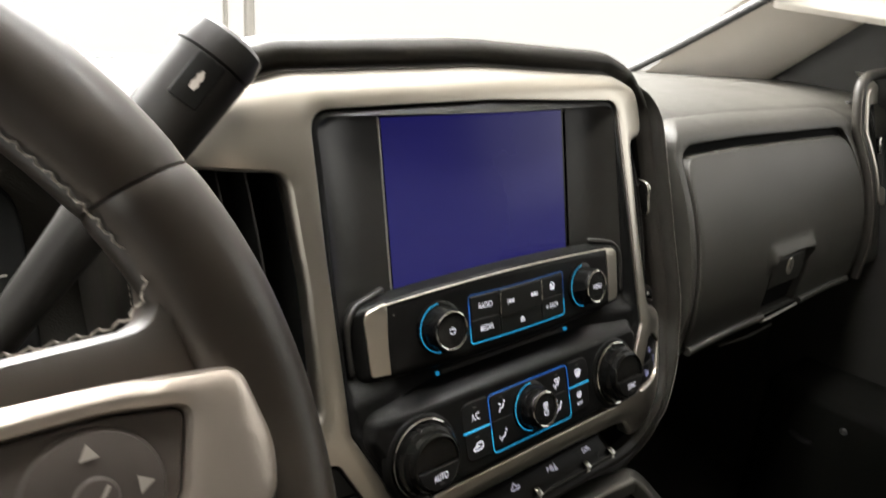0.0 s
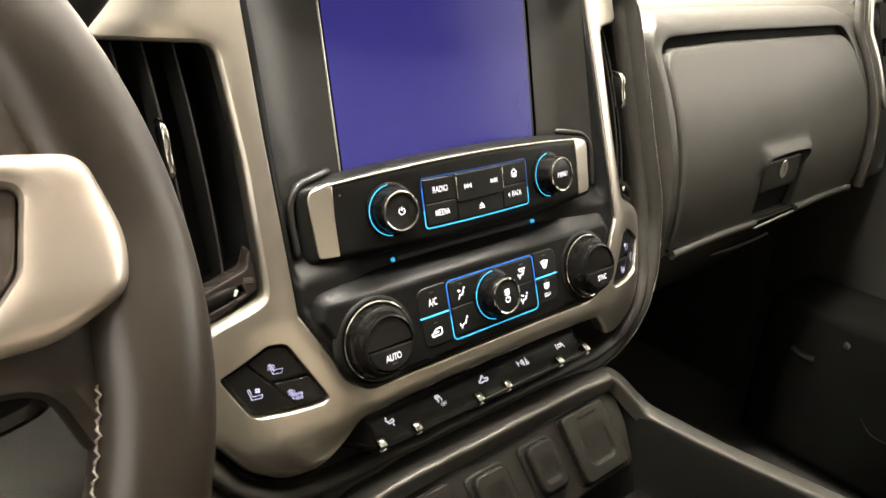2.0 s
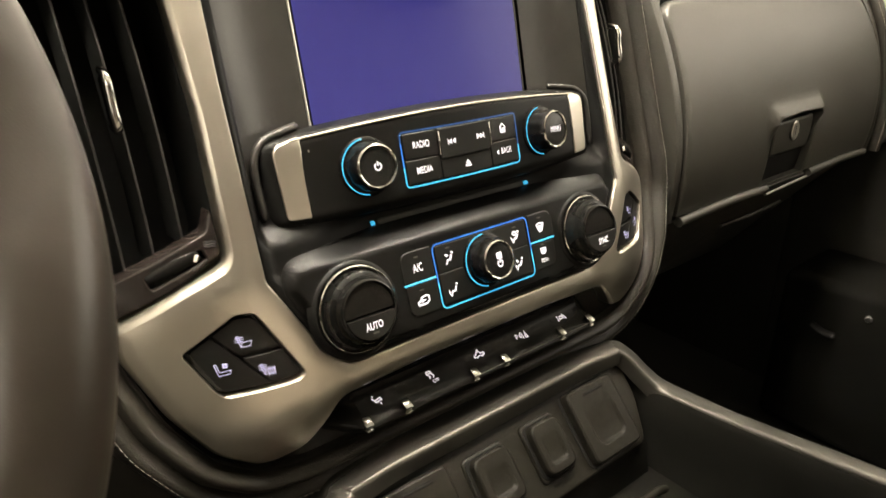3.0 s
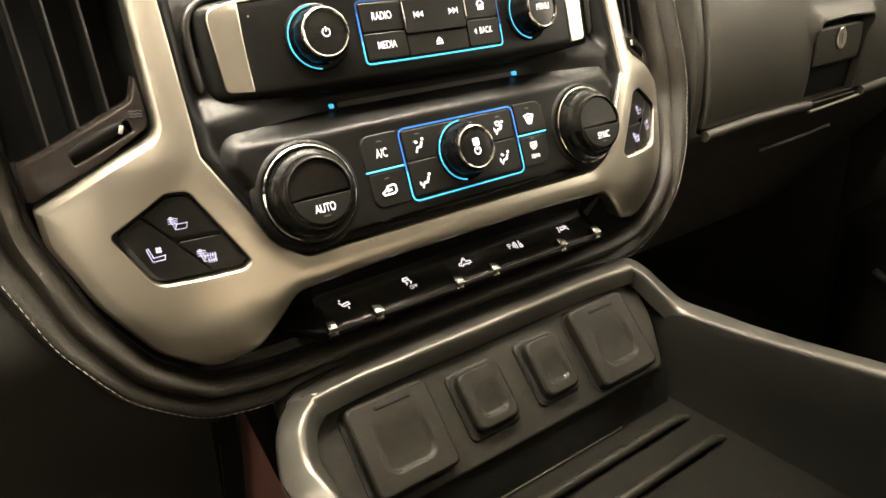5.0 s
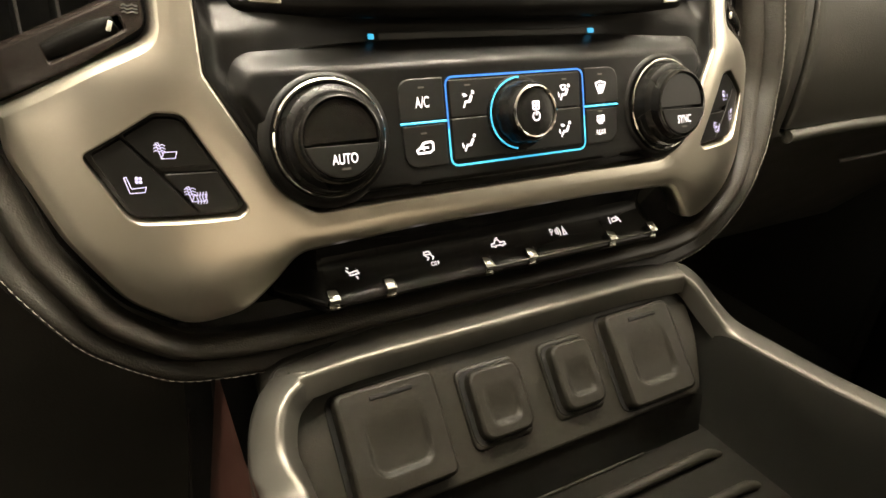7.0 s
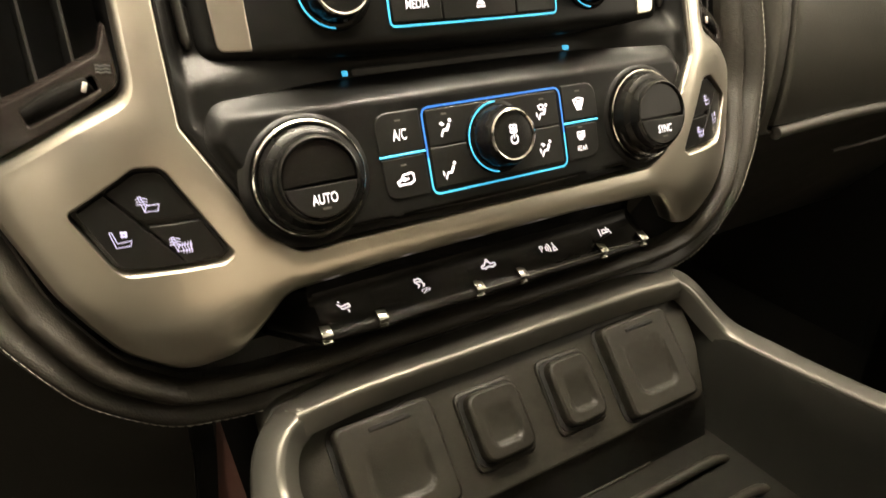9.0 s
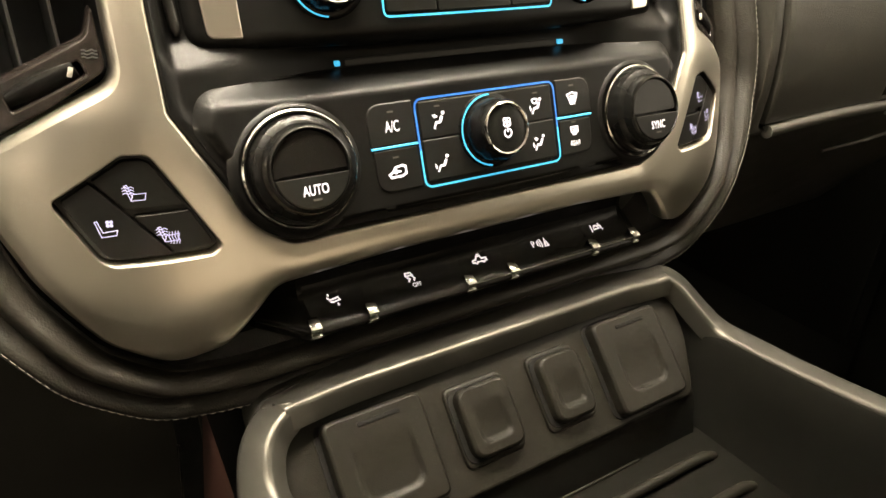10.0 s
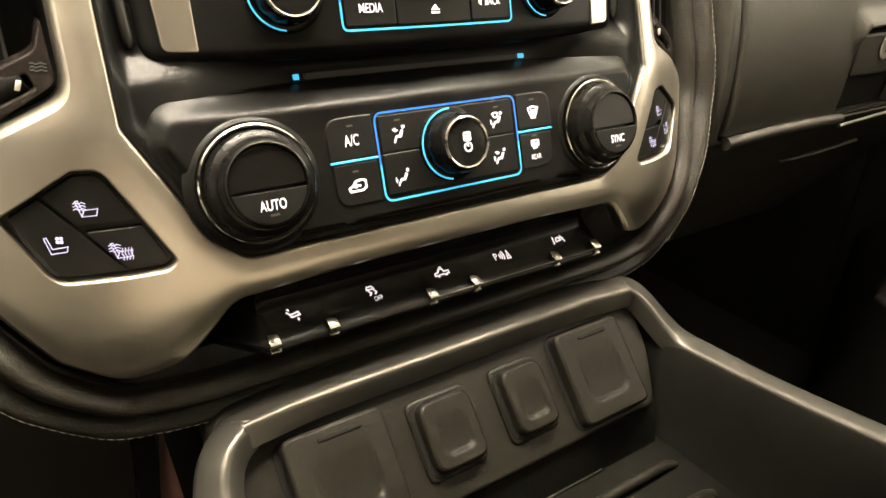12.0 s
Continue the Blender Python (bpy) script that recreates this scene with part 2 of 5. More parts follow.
def stand(fn, x, z, lift=0.0):
    """A frame on the face y = fn(x, z): x along it, y up it, z out of it."""
    e = 0.002
    tx = Vector((2 * e, fn(x + e, z) - fn(x - e, z), 0)).normalized()
    tz = Vector((0, fn(x, z + e) - fn(x, z - e), 2 * e)).normalized()
    n = tx.cross(tz).normalized()
    tz = n.cross(tx)
    m = Matrix((tx, tz, n)).transposed().to_4x4()
    m.translation = Vector((x, fn(x, z), z)) + n * lift
    return m


def loft(loops, closed=True, cap_start=False, cap_end=False, bm=None):
    bm = bm or bmesh.new()
    rings = [[bm.verts.new(p) for p in l] for l in loops]
    k = len(rings[0])
    for a, b in zip(rings, rings[1:]):
        for i in range(k if closed else k - 1):
            j = (i + 1) % k
            bm.faces.new((a[i], a[j], b[j], b[i]))
    if cap_start:
        bm.faces.new(rings[0])
    if cap_end:
        bm.faces.new(rings[-1][::-1])
    return bm


def lathe(profile, m, n=48, ribs=0, rib=0.0, ribbed=(), bm=None, caps=True):
    """Turns a profile of (radius, height) about m's z axis."""
    loops = []
    for k, (r, h) in enumerate(profile):
        ring = []
        for i in range(n):
            a = 2 * math.pi * i / n
            rr = r - (rib if k in ribbed and ribs and (i * ribs // n) % 2 else 0)
            ring.append(m @ Vector((rr * math.cos(a), rr * math.sin(a), h)))
        loops.append(ring)
    return loft(loops, True, caps and profile[0][0] > 1e-5, caps and profile[-1][0] > 1e-5, bm)


def tube(points, radius, n=10, bm=None, closed=False, flat=1.0):
    pts = [Vector(p) for p in points]
    loops, up, k = [], None, len(pts)
    for i, p in enumerate(pts):
        a = pts[i - 1] if (i or closed) else p
        b = pts[(i + 1) % k] if (i < k - 1 or closed) else p
        t = (b - a).normalized()
        if up is None:
            up = t.orthogonal().normalized()
        up = (up - t * up.dot(t)).normalized()
        side = t.cross(up)
        r = radius[i] if isinstance(radius, (list, tuple)) else radius
        loops.append([p + up * (r * math.cos(2 * math.pi * j / n)) + side * (r * flat * math.sin(2 * math.pi * j / n)) for j in range(n)])
    if closed:
        loops.append(loops[0])
        bm = loft(loops, True, bm=bm)
        bmesh.ops.remove_doubles(bm, verts=bm.verts[:], dist=1e-7)
        return bm
    return loft(loops, True, True, True, bm)


def block(size, m=None, bevel=0.002, seg=2, bm=None, shift=(0, 0, 0)):
    out = bmesh.new()
    bmesh.ops.create_cube(out, size=1)
    for v in out.verts:
        v.co = Vector((v.co.x * size[0] + shift[0], v.co.y * size[1] + shift[1], v.co.z * size[2] + shift[2]))
    if bevel:
        bmesh.ops.bevel(out, geom=out.edges[:], offset=bevel, segments=seg, profile=0.5, affect="EDGES")
    if m is not None:
        bmesh.ops.transform(out, matrix=m, verts=out.verts[:])
    if bm is None:
        return out
    me = bpy.data.meshes.new("tmp")
    out.to_mesh(me)
    out.free()
    bm.from_mesh(me)
    bpy.data.meshes.remove(me)
    return bm


def ribbon(lines, width, m, lift=0.0003, bm=None):
    """Flat strokes in m's plane: lines of points (x, y); a line that ends where it began is closed."""
    bm = bm or bmesh.new()
    for k, line in enumerate(lines):
        pts = [Vector(p) for p in line]
        closed = (pts[0] - pts[-1]).length < 1e-9
        if closed:
            pts = pts[:-1]
        n, left, right = len(pts), [], []
        for i, p in enumerate(pts):
            a = pts[i - 1] if (i or closed) else p
            b = pts[(i + 1) % n] if (i < n - 1 or closed) else p
            t1 = (p - a).normalized() if (p - a).length > 1e-9 else (b - p).normalized()
            t2 = (b - p).normalized() if (b - p).length > 1e-9 else t1
            t = (t1 + t2).normalized() if (t1 + t2).length > 1e-6 else t1
            nn = Vector((-t.y, t.x))
            w = width / 2 / max(0.5, nn.dot(Vector((-t1.y, t1.x))))
            h = lift + 0.00002 * k
            left.append(bm.verts.new(m @ Vector((*(p + nn * w), h))))
            right.append(bm.verts.new(m @ Vector((*(p - nn * w), h))))
        for i in range(n if closed else n - 1):
            j = (i + 1) % n
            bm.faces.new((left[i], left[j], right[j], right[i]))
    return bm


def filled(shapes, m, lift=0.0003, bm=None):
    bm = bm or bmesh.new()
    for s in shapes:
        bm.faces.new([bm.verts.new(m @ Vector((x, y, lift))) for x, y in s])
    return bm


def arc(cx, cy, r, a0, a1, n=14):
    return [(cx + r * math.cos(radians(a0 + (a1 - a0) * i / n)), cy + r * math.sin(radians(a0 + (a1 - a0) * i / n))) for i in range(n + 1)]


def scaled(lines, s, dx=0.0, dy=0.0):
    return [[(x * s + dx, y * s + dy) for x, y in l] for l in lines]


def words(text, size, m, lift=0.0003, squeeze=0.85, bold=0.0):
    data = bpy.data.curves.new("words", "FONT")
    data.body, data.size, data.align_x, data.align_y = text, size, "CENTER", "CENTER"
    data.offset = bold
    ob = bpy.data.objects.new("words", data)
    me = bpy.data.meshes.new_from_object(ob)
    bm = bmesh.new()
    bm.from_mesh(me)
    bmesh.ops.transform(bm, matrix=m @ Matrix.Translation((0, 0, lift)) @ Matrix.Diagonal((squeeze, 1, 1, 1)), verts=bm.verts[:])
    bpy.data.objects.remove(ob)
    bpy.data.meshes.remove(me)
    return bm


def box_of(x0, x1, z0, z1, r):
    return rpoly([(x0, z0, r), (x1, z0, r), (x1, z1, r), (x0, z1, r)])


def smooth(a, b, v):
    t = min(1.0, max(0.0, (v - a) / (b - a)))
    return t * t * (3 - 2 * t)


# ---- the faces of the stack ----
def stack_face(x, z):
    y = -0.0461 + (0.22 if z < -0.075 else 0.34) * (z + 0.075)
    return y + 9 * max(0, z - 0.108) ** 2 + 4 * max(0, abs(x) - 0.13) ** 2 + 8 * max(0, -0.14 - z) ** 2


def climate_face(x, z):
    return -0.047 + 0.33 * (z + 0.079)


def radio_face(x, z):
    return -0.030 + 0.25 * (z + 0.025) + 0.5 * x * x


def screen_face(x, z):
    return 0.0065 + 0.23 * z


def socket_face(x, z):
    return -0.080 + 0.95 * (z + 0.222)


def glove_face(x, z):
    return -0.018 + 0.2 * (z + 0.145) - 0.020 * max(0, 1 - ((z + 0.045) / 0.102) ** 2)

# ---- cab shell ----
def curve2(points, n):
    """A smooth line through points (Catmull-Rom)."""
    out = []
    p = [points[0]] + list(points) + [points[-1]]
    for i in range(1, len(p) - 2):
        for k in range(n):
            t = k / n
            out.append(tuple(0.5 * (2 * b + (c - a) * t + (2 * a - 5 * b + 4 * c - d) * t * t + (3 * b - a - 3 * c + d) * t ** 3)
                             for a, b, c, d in zip(p[i - 1], p[i], p[i + 1], p[i + 2])))
    return out + [tuple(points[-1])]


def slab(name, size, at, mat, label, category, kind="structure", turn=(0, 0, 0), bevel=0.004):
    ob = part(name, block(size, pose(*at, *turn), bevel), mat)
    return tagged(ob, label, category, kind=kind)


slab("floor", (1.90, 2.4, 0.04), (0, -0.5, -0.68), CARPET, "black carpeted cab floor", "floor")
slab("ceiling", (1.90, 1.55, 0.05), (0, -0.90, 0.62), HEADLINER, "grey cloth cab headliner", "ceiling")
slab("wall_rear", (1.90, 0.05, 1.30), (0, -1.66, -0.02), SEATBACK, "brown leather covered rear wall of the cab", "wall")
slab("wall_front", (1.90, 0.05, 0.758), (0, 0.62, -0.291), KICK, "dark bulkhead below the windscreen", "wall")
slab("door_1", (0.06, 2.3, 0.66), (-0.93, -0.52, -0.33), DASH, "dark driver's door with its window above", "door")
slab("wall_driver", (0.06, 1.02, 0.62), (-0.93, -1.165, 0.31), DEEP, "dark cab side behind the driver's window", "wall")
slab("trim_1", (0.06, 0.50, 0.74), (0.93, 0.38, -0.29), KICK, "dark kick panel of the passenger footwell", "panel")
door_two = slab("door_2", (0.06, 1.80, 0.74), (0.93, -0.77, -0.29), KICK, "dark passenger's door below its window", "door")
pocket = part("door_pocket", block((0.15, 0.92, 0.28), pose(0.83, -0.40, -0.50), 0.018, 3), TRAY, door_two, "black moulded door pocket")
part("pull_tab", tube(curve2([(0.752, 0.002, -0.436), (0.7515, -0.010, -0.441), (0.751, -0.022, -0.4435), (0.752, -0.036, -0.4425)], 4), [0.003] + [0.006] * 11 + [0.004], 10, flat=0.5), VOID, pocket, "small dark tab")
part("stud", lathe([(0.0, 0.003), (0.004, 0.0025), (0.006, 0.0)], pose(0.755, -0.0728, -0.399, 0, -90, 0), 20), DEEP, pocket, "small glossy stud")
part("pocket_edge", tube(curve2([(0.754, -0.122, -0.506), (0.752, -0.132, -0.516), (0.751, -0.147, -0.525), (0.752, -0.185, -0.526)], 4), 0.0016, 8), VOID, pocket, "thin pocket edge")
slab("wall_side", (0.06, 0.70, 0.50), (0.93, -1.32, 0.335), DEEP, "dark cab side behind the passenger's window", "wall")


def windscreen():
    lo, hi = [(-0.80, 0.60, 0.09), (0.80, 0.60, 0.09)], [(0.70, -0.14, 0.60), (-0.70, -0.14, 0.60)]
    bm = bmesh.new()
    n = Vector((0, 0.51, 0.74)).normalized() * 0.005
    a = [bm.verts.new(Vector(p)) for p in lo + hi]
    b = [bm.verts.new(Vector(p) + n) for p in lo + hi]
    bm.faces.new(a)
    bm.faces.new(b[::-1])
    for i in range(4):
        bm.faces.new((a[i], b[i], b[(i + 1) % 4], a[(i + 1) % 4]))
    ob = tagged(part("window_1", bm, GLASS), "clear raked windscreen glass above the dash", "window", kind="structure")
    ob.visible_shadow = False


windscreen()


def pillar(side):
    foot = [(0.742, 0.42, 0.075), (0.80, 0.37, 0.07), (0.87, 0.28, 0.07), (0.90, 0.28, 0.07), (0.90, 0.44, 0.07)]
    loops = []
    for k in range(9):
        t = k / 8
        up, back_by = 0.56 * t, 0.66 * t
        loops.append([(side * (x - 0.07 * t), y - back_by - (0.02 * math.sin(t * 3)), z + up) for x, y, z in foot])
    bm = loft(loops, True, True, True)
    return tagged(part("trim", bm, TRIM), "pale cloth-covered windscreen pillar", "pillar", kind="structure")


pillar(1)
pillar(-1)


def visor():
    t = thing("sun_visor", (0.80, 0.06, 0.20), "pale grey sun visor folded against the pillar", "sun visor")
    out = rpoly([(-0.14, -0.01, 0.012), (0.10, -0.035, 0.015), (0.14, 0.05, 0.02), (-0.12, 0.06, 0.012)])
    m = pose(0.79, 0.06, 0.235, 62, 0, -62)
    part("panel", plate(out, [], onto(m), 0.016, 0.004, 0.02), TRIM, t)


visor()
sail = rpoly([(-0.06, 0.05, 0.01), (-0.06, 0.39, 0.01), (0.36, 0.06, 0.01)])
tagged(part("trim", plate(sail, [], lambda a, b, d: (0.895 + d, a, b), 0.02, 0.004, 0.03), KICK), "black mirror corner panel of the passenger's door", "panel", kind="structure")
gasket = [(0.60, 0.47, 0.088), (0.68, 0.455, 0.088), (0.731, 0.42, 0.098), (0.722, 0.20, 0.224), (0.705, -0.02, 0.357), (0.69, -0.16, 0.44)]
tagged(part("trim", tube(curve2(gasket, 5), 0.008, 12), DEEP), "black rubber windscreen gasket beside the pillar", "gasket", kind="structure")

slab("ground", (60, 60, 0.05), (0, 10, -1.26), CONCRETE, "pale showroom floor outside the truck", "floor")
# Self-glowing wall; its emission stands in for showroom light falling on it.
slab("backdrop", (40, 0.2, 9), (8, 9.0, 3.2), PLASTER_GLOW, "cream showroom wall beyond the windscreen, given its own glow", "wall")
door_frame = thing("door_frame", (1.6, 4.0, -1.23), "grey door frame seen through the windscreen", "door frame")
part("post", block((0.055, 0.06, 3.6), pose(1.66, 4.0, 0.56), 0.006), POST, door_frame)
part("post", block((0.02, 0.05, 3.6), pose(1.51, 4.02, 0.56), 0.004), POST, door_frame)

# ---- dashboard ----
dashboard = thing("dashboard", (0, 0.3, 0.0), "black grained vinyl dashboard with rolled edges", "dashboard")


def swept(x_list, profile_at):
    return loft([[(x, y, z) for y, z in profile_at(x)] for x in x_list], False)


def passenger_profile(x):
    e = smooth(0.30, 0.275, x) * 0.012
    return [(y + e, z) for y, z in curve2([(0.60, 0.085), (0.40, 0.098), (0.22, 0.106), (0.12, 0.104), (0.068, 0.096), (0.047, 0.086), (0.037, 0.076), (0.033, 0.066),
                   (0.028, 0.03), (0.014, -0.04), (0.001, -0.10), (-0.006, -0.135), (-0.006, -0.155), (0.012, -0.172), (0.06, -0.21), (0.14, -0.30), (0.24, -0.42)], 4)]


xs = [0.275, 0.279, 0.285, 0.295] + [0.31 + 0.0232 * i for i in range(26)]
part("passenger_side", swept(xs, passenger_profile), DASH, dashboard)


def driver_profile(x):
    hump = 0.03 * math.exp(-((x + 0.445) / 0.16) ** 2)
    return curve2([(0.60, 0.085), (0.40, 0.10 + hump * 0.4), (0.22, 0.10 + hump), (0.12, 0.095 + hump), (0.075, 0.08 + hump), (0.085, 0.06 + hump),
                   (0.10, 0.0), (0.07, -0.08), (0.05, -0.14), (0.055, -0.22), (0.12, -0.32), (0.22, -0.42)], 4)


part("driver_side", swept([-0.89 + 0.025 * i for i in range(25)] + [-0.262], driver_profile), DASH, dashboard, "dark driver's side with the instrument hood")


def knee_profile(x):
    return curve2([(0.012, -0.070), (0.004, -0.100), (-0.008, -0.132), (-0.018, -0.158), (-0.016, -0.19), (-0.004, -0.26), (0.04, -0.42), (0.09, -0.62)], 4)


part("knee_panel", swept([-0.89 + 0.03 * i for i in range(25)], knee_profile), KICK, dashboard, "rounded grained panel below the instruments")
part("top_pad", swept([-0.28, -0.14, 0, 0.14, 0.28], lambda x: curve2([(0.60, 0.085), (0.40, 0.098), (0.22, 0.104), (0.12, 0.10), (0.09, 0.06)], 4)), DASH, dashboard)

# ---- centre stack ----
stack = thing("centre_stack", (0, 0.0, -0.19), "centre stack framed in satin silver trim and black leather", "centre stack")

def depth_inside(loop):
    """The distance of a point from a closed outline, positive inside it."""
    a = np.array([p[:] for p in loop])
    d = np.roll(a, -1, axis=0) - a
    dd = (d * d).sum(1) + 1e-15
    rise = np.where(np.abs(d[:, 1]) < 1e-12, 1e-12, d[:, 1])

    def distance(x, z):
        q = np.array((x, z)) - a
        t = np.clip((q * d).sum(1) / dd, 0, 1)
        away = float(np.hypot(*(q - t[:, None] * d).T).min())
        over = ((a[:, 1] > z) != (a[:, 1] + d[:, 1] > z)) & (q[:, 0] < d[:, 0] * q[:, 1] / rise)
        return away if over.sum() % 2 else -away
    return distance


half_open = [(0.0, 0.1165, 0.3), (0.148, 0.1135, 0.014), (0.1505, 0.03, 0.2), (0.1515, -0.073, 0.006), (0.126, -0.120, 0.02), (0.111, -0.1335, 0.012)]


def mirrored(half):
    """Closes a half outline, from the middle of the top round its right side, by its mirror image."""
    return half + [(-x, z, r) for x, z, r in reversed(half) if x > 1e-6]


opening = rpoly(mirrored(half_open))
half_bezel = [(0.0, 0.1375, 0.5), (0.155, 0.1325, 0.05), (0.205, 0.1190, 0.02), (0.226, 0.1060, 0.006), (0.226, 0.0800, 0.002), (0.1675, 0.0790, 0.009),
              (0.1650, 0.0150, 0.2), (0.1675, -0.0600, 0.012), (0.1920, -0.0715, 0.05), (0.2270, -0.0910, 0.003), (0.2268, -0.1080, 0.02), (0.2130, -0.1400, 0.05),
              (0.1930, -0.1700, 0.03), (0.1680, -0.1875, 0.02), (0.1440, -0.1800, 0.02), (0.1200, -0.1520, 0.014), (0.0600, -0.1495, 0.2)]
bezel_outline = rpoly(mirrored(half_bezel))
seat_hole = [(-0.2000, -0.1050, 0.003), (-0.1720, -0.0870, 0.006), (-0.1620, -0.0875, 0.006), (-0.1405, -0.1275, 0.004), (-0.1450, -0.1305, 0.003), (-0.1860, -0.1315, 0.008)]
seat_hole_l = rpoly(seat_hole)
seat_hole_r = rpoly([(-x, z, r) for x, z, r in reversed(seat_hole)])
to_outer, to_open = depth_inside(bezel_outline), depth_inside(opening)


def bezel_face(x, z):
    """The trim's face, crowned between its outer edge and the opening."""
    d = max(0.0, min(to_outer(x, z), -to_open(x, z), 0.011)) / 0.011
    return stack_face(x, z) + 0.0008 - 0.0019 * (1 - (1 - d) ** 2.2)


part("bezel", plate(bezel_outline, [opening, seat_hole_l, seat_hole_r], on(bezel_face), 0.012, 0.0027, 0.0036, hole_bevel=0.0010), SILVER, stack, "satin silver trim frame")

# Leather roll round the frame.
half_hull = [(0.0, 0.1385, 0.5), (0.155, 0.1335, 0.05), (0.207, 0.1200, 0.02), (0.2300, 0.0950, 0.02), (0.2320, -0.0100, 0.3), (0.2290, -0.1000, 0.05), (0.2140, -0.1420, 0.05),
             (0.1940, -0.1720, 0.03), (0.1680, -0.1915, 0.02), (0.1300, -0.1930, 0.05), (0.0500, -0.1930, 0.2)]
hull = dense(rpoly(mirrored(half_hull), 10), 0.006)
rings = [  # side offset, side depth, lower depth, top offset, top depth
    (0.0000, 0.004, 0.004, 0.0000, 0.005), (0.0012, 0.011, 0.012, 0.0015, 0.012), (0.0028, 0.011, 0.013, 0.0035, 0.012), (0.0045, 0.003, 0.006, 0.0060, 0.009),
    (0.0070, -0.004, 0.0005, 0.0095, 0.0075), (0.0100, -0.0065, -0.0010, 0.0125, 0.008), (0.0125, -0.0045, 0.0010, 0.0150, 0.010), (0.0145, -0.001, 0.0045, 0.0165, 0.012), (0.0158, 0.000, 0.0060, 0.0175, 0.015),
    (0.0175, -0.0035, 0.0040, 0.0182, 0.019), (0.0200, -0.0090, 0.0010, 0.0185, 0.024), (0.0222, -0.0120, 0.0000, 0.0182, 0.030), (0.0240, -0.0130, 0.0010, 0.0175, 0.038), (0.0255, -0.0125, 0.0030, 0.0165, 0.046),
    (0.0275, -0.0100, 0.0080, 0.0140, 0.058), (0.0300, -0.0030, 0.0180, 0.0080, 0.080), (0.0320, 0.0100, 0.0320, -0.0020, 0.11), (0.0330, 0.0300, 0.0500, -0.0120, 0.15), (0.0335, 0.0600, 0.0800, -0.0250, 0.19)]


def hull_ring(side_off, side_dy, low_dy, top_off, top_dy):
    far = offset(hull, 1.0)
    out = []
    for p, q in zip(hull, far):
        top, low = smooth(0.085, 0.128, p.y), smooth(-0.10, -0.17, p.y)
        d = side_off * (1 - top) + top_off * top
        dy = (side_dy * (1 - low) + (low_dy - 0.0065) * low) * (1 - top) + top_dy * top
        way = (q - p).normalized()
        v = p + way * d
        out.append(Vector((v.x, stack_face(p.x, p.y) + dy, v.y)))
    return out


hull_loops = [hull_ring(*r) for r in rings]
part("surround", loft(hull_loops[:10]), LEATHER, stack, "black leather roll", sharp=70)
part("outer_roll", loft(hull_loops[9:]), ROLL, stack, "grained vinyl outer roll with pale stitching", sharp=70)


def stitches(path, out_way, length=0.0030, gap=0.0042, thick=0.00034):
    """Short raised threads along a line of points."""
    bm = bmesh.new()
    run = 0.0
    for a, b in zip(path, path[1:]):
        seg = (b - a).length
        while run < seg:
            t = (b - a).normalized()
            c = a + t * run
            n = out_way(c)
            s = t.cross(n).normalized()
            e = [c - t * length / 2, c + n * thick, c + t * length / 2]
            w = [thick * 0.4, thick * 0.75, thick * 0.4]
            loops = [[p + s * (r * math.cos(k * math.pi / 3)) + n * (r * math.sin(k * math.pi / 3) + thick * 0.3) for k in range(6)] for p, r in zip(e, w)]
            loft(loops, True, True, True, bm)
            run += gap
        run -= seg
    return bm


seam = [p for p in hull_ring(0.0240, -0.0133, 0.0007, 0.0175, 0.038)]
right_seam = [p for p in seam if p.x > 0.15 and p.z < 0.080]
left_seam = [p for p in seam if p.x < -0.10 and p.z < 0.05]
part("stitching", stitches(right_seam, lambda c: Vector((0.2, -1, 0.1)).normalized()), THREAD, stack, "pale thread stitching")
part("stitching", stitches(left_seam, lambda c: Vector((-0.2, -1, 0.1)).normalized()), THREAD, stack, "pale thread stitching")

# Moulded black inner frame: a lip inside the trim, a hollow for the disc slot and the shoulder of the climate panel.
climate_out = rpoly([(0.0, -0.0680, 0.2), (0.136, -0.0690, 0.014), (0.1400, -0.0810, 0.006), (0.1190, -0.1200, 0.02), (0.1050, -0.1285, 0.01), (0.0, -0.1315, 0.3),
                     (-0.1050, -0.1285, 0.01), (-0.1190, -0.1200, 0.02), (-0.1400, -0.0810, 0.006), (-0.136, -0.0690, 0.014)])


to_trim, to_climate = depth_inside(opening), depth_inside(climate_out)


def fascia_face(x, z):
    hollow = -0.0238 + 0.30 * (z + 0.0635) - 0.012 * smooth(0.070, 0.140, abs(x))
    up = smooth(-0.060, -0.046, z)
    y = hollow * (1 - up) + (radio_face(x, z) + 0.0045) * up
    pad_w = smooth(-0.0032, 0.0045, to_climate(x, z))
    y = y * (1 - pad_w) + climate_face(x, z) * pad_w
    lip_w = smooth(0.0085, 0.0025, to_trim(x, z))
    return y * (1 - lip_w) + (stack_face(x, z) + 0.0030) * lip_w


climate_cut = offset(climate_out, 0.0030)
display_cut = box_of(-0.1440, 0.1440, -0.030, 0.1095, 0.011)
part("fascia", plate(offset(opening, -0.0003), [climate_cut, display_cut], on(fascia_face), 0.010, 0.0014, 0.0020, hole_bevel=0.0002), FASCIA, stack, "moulded satin black inner frame", sharp=80)


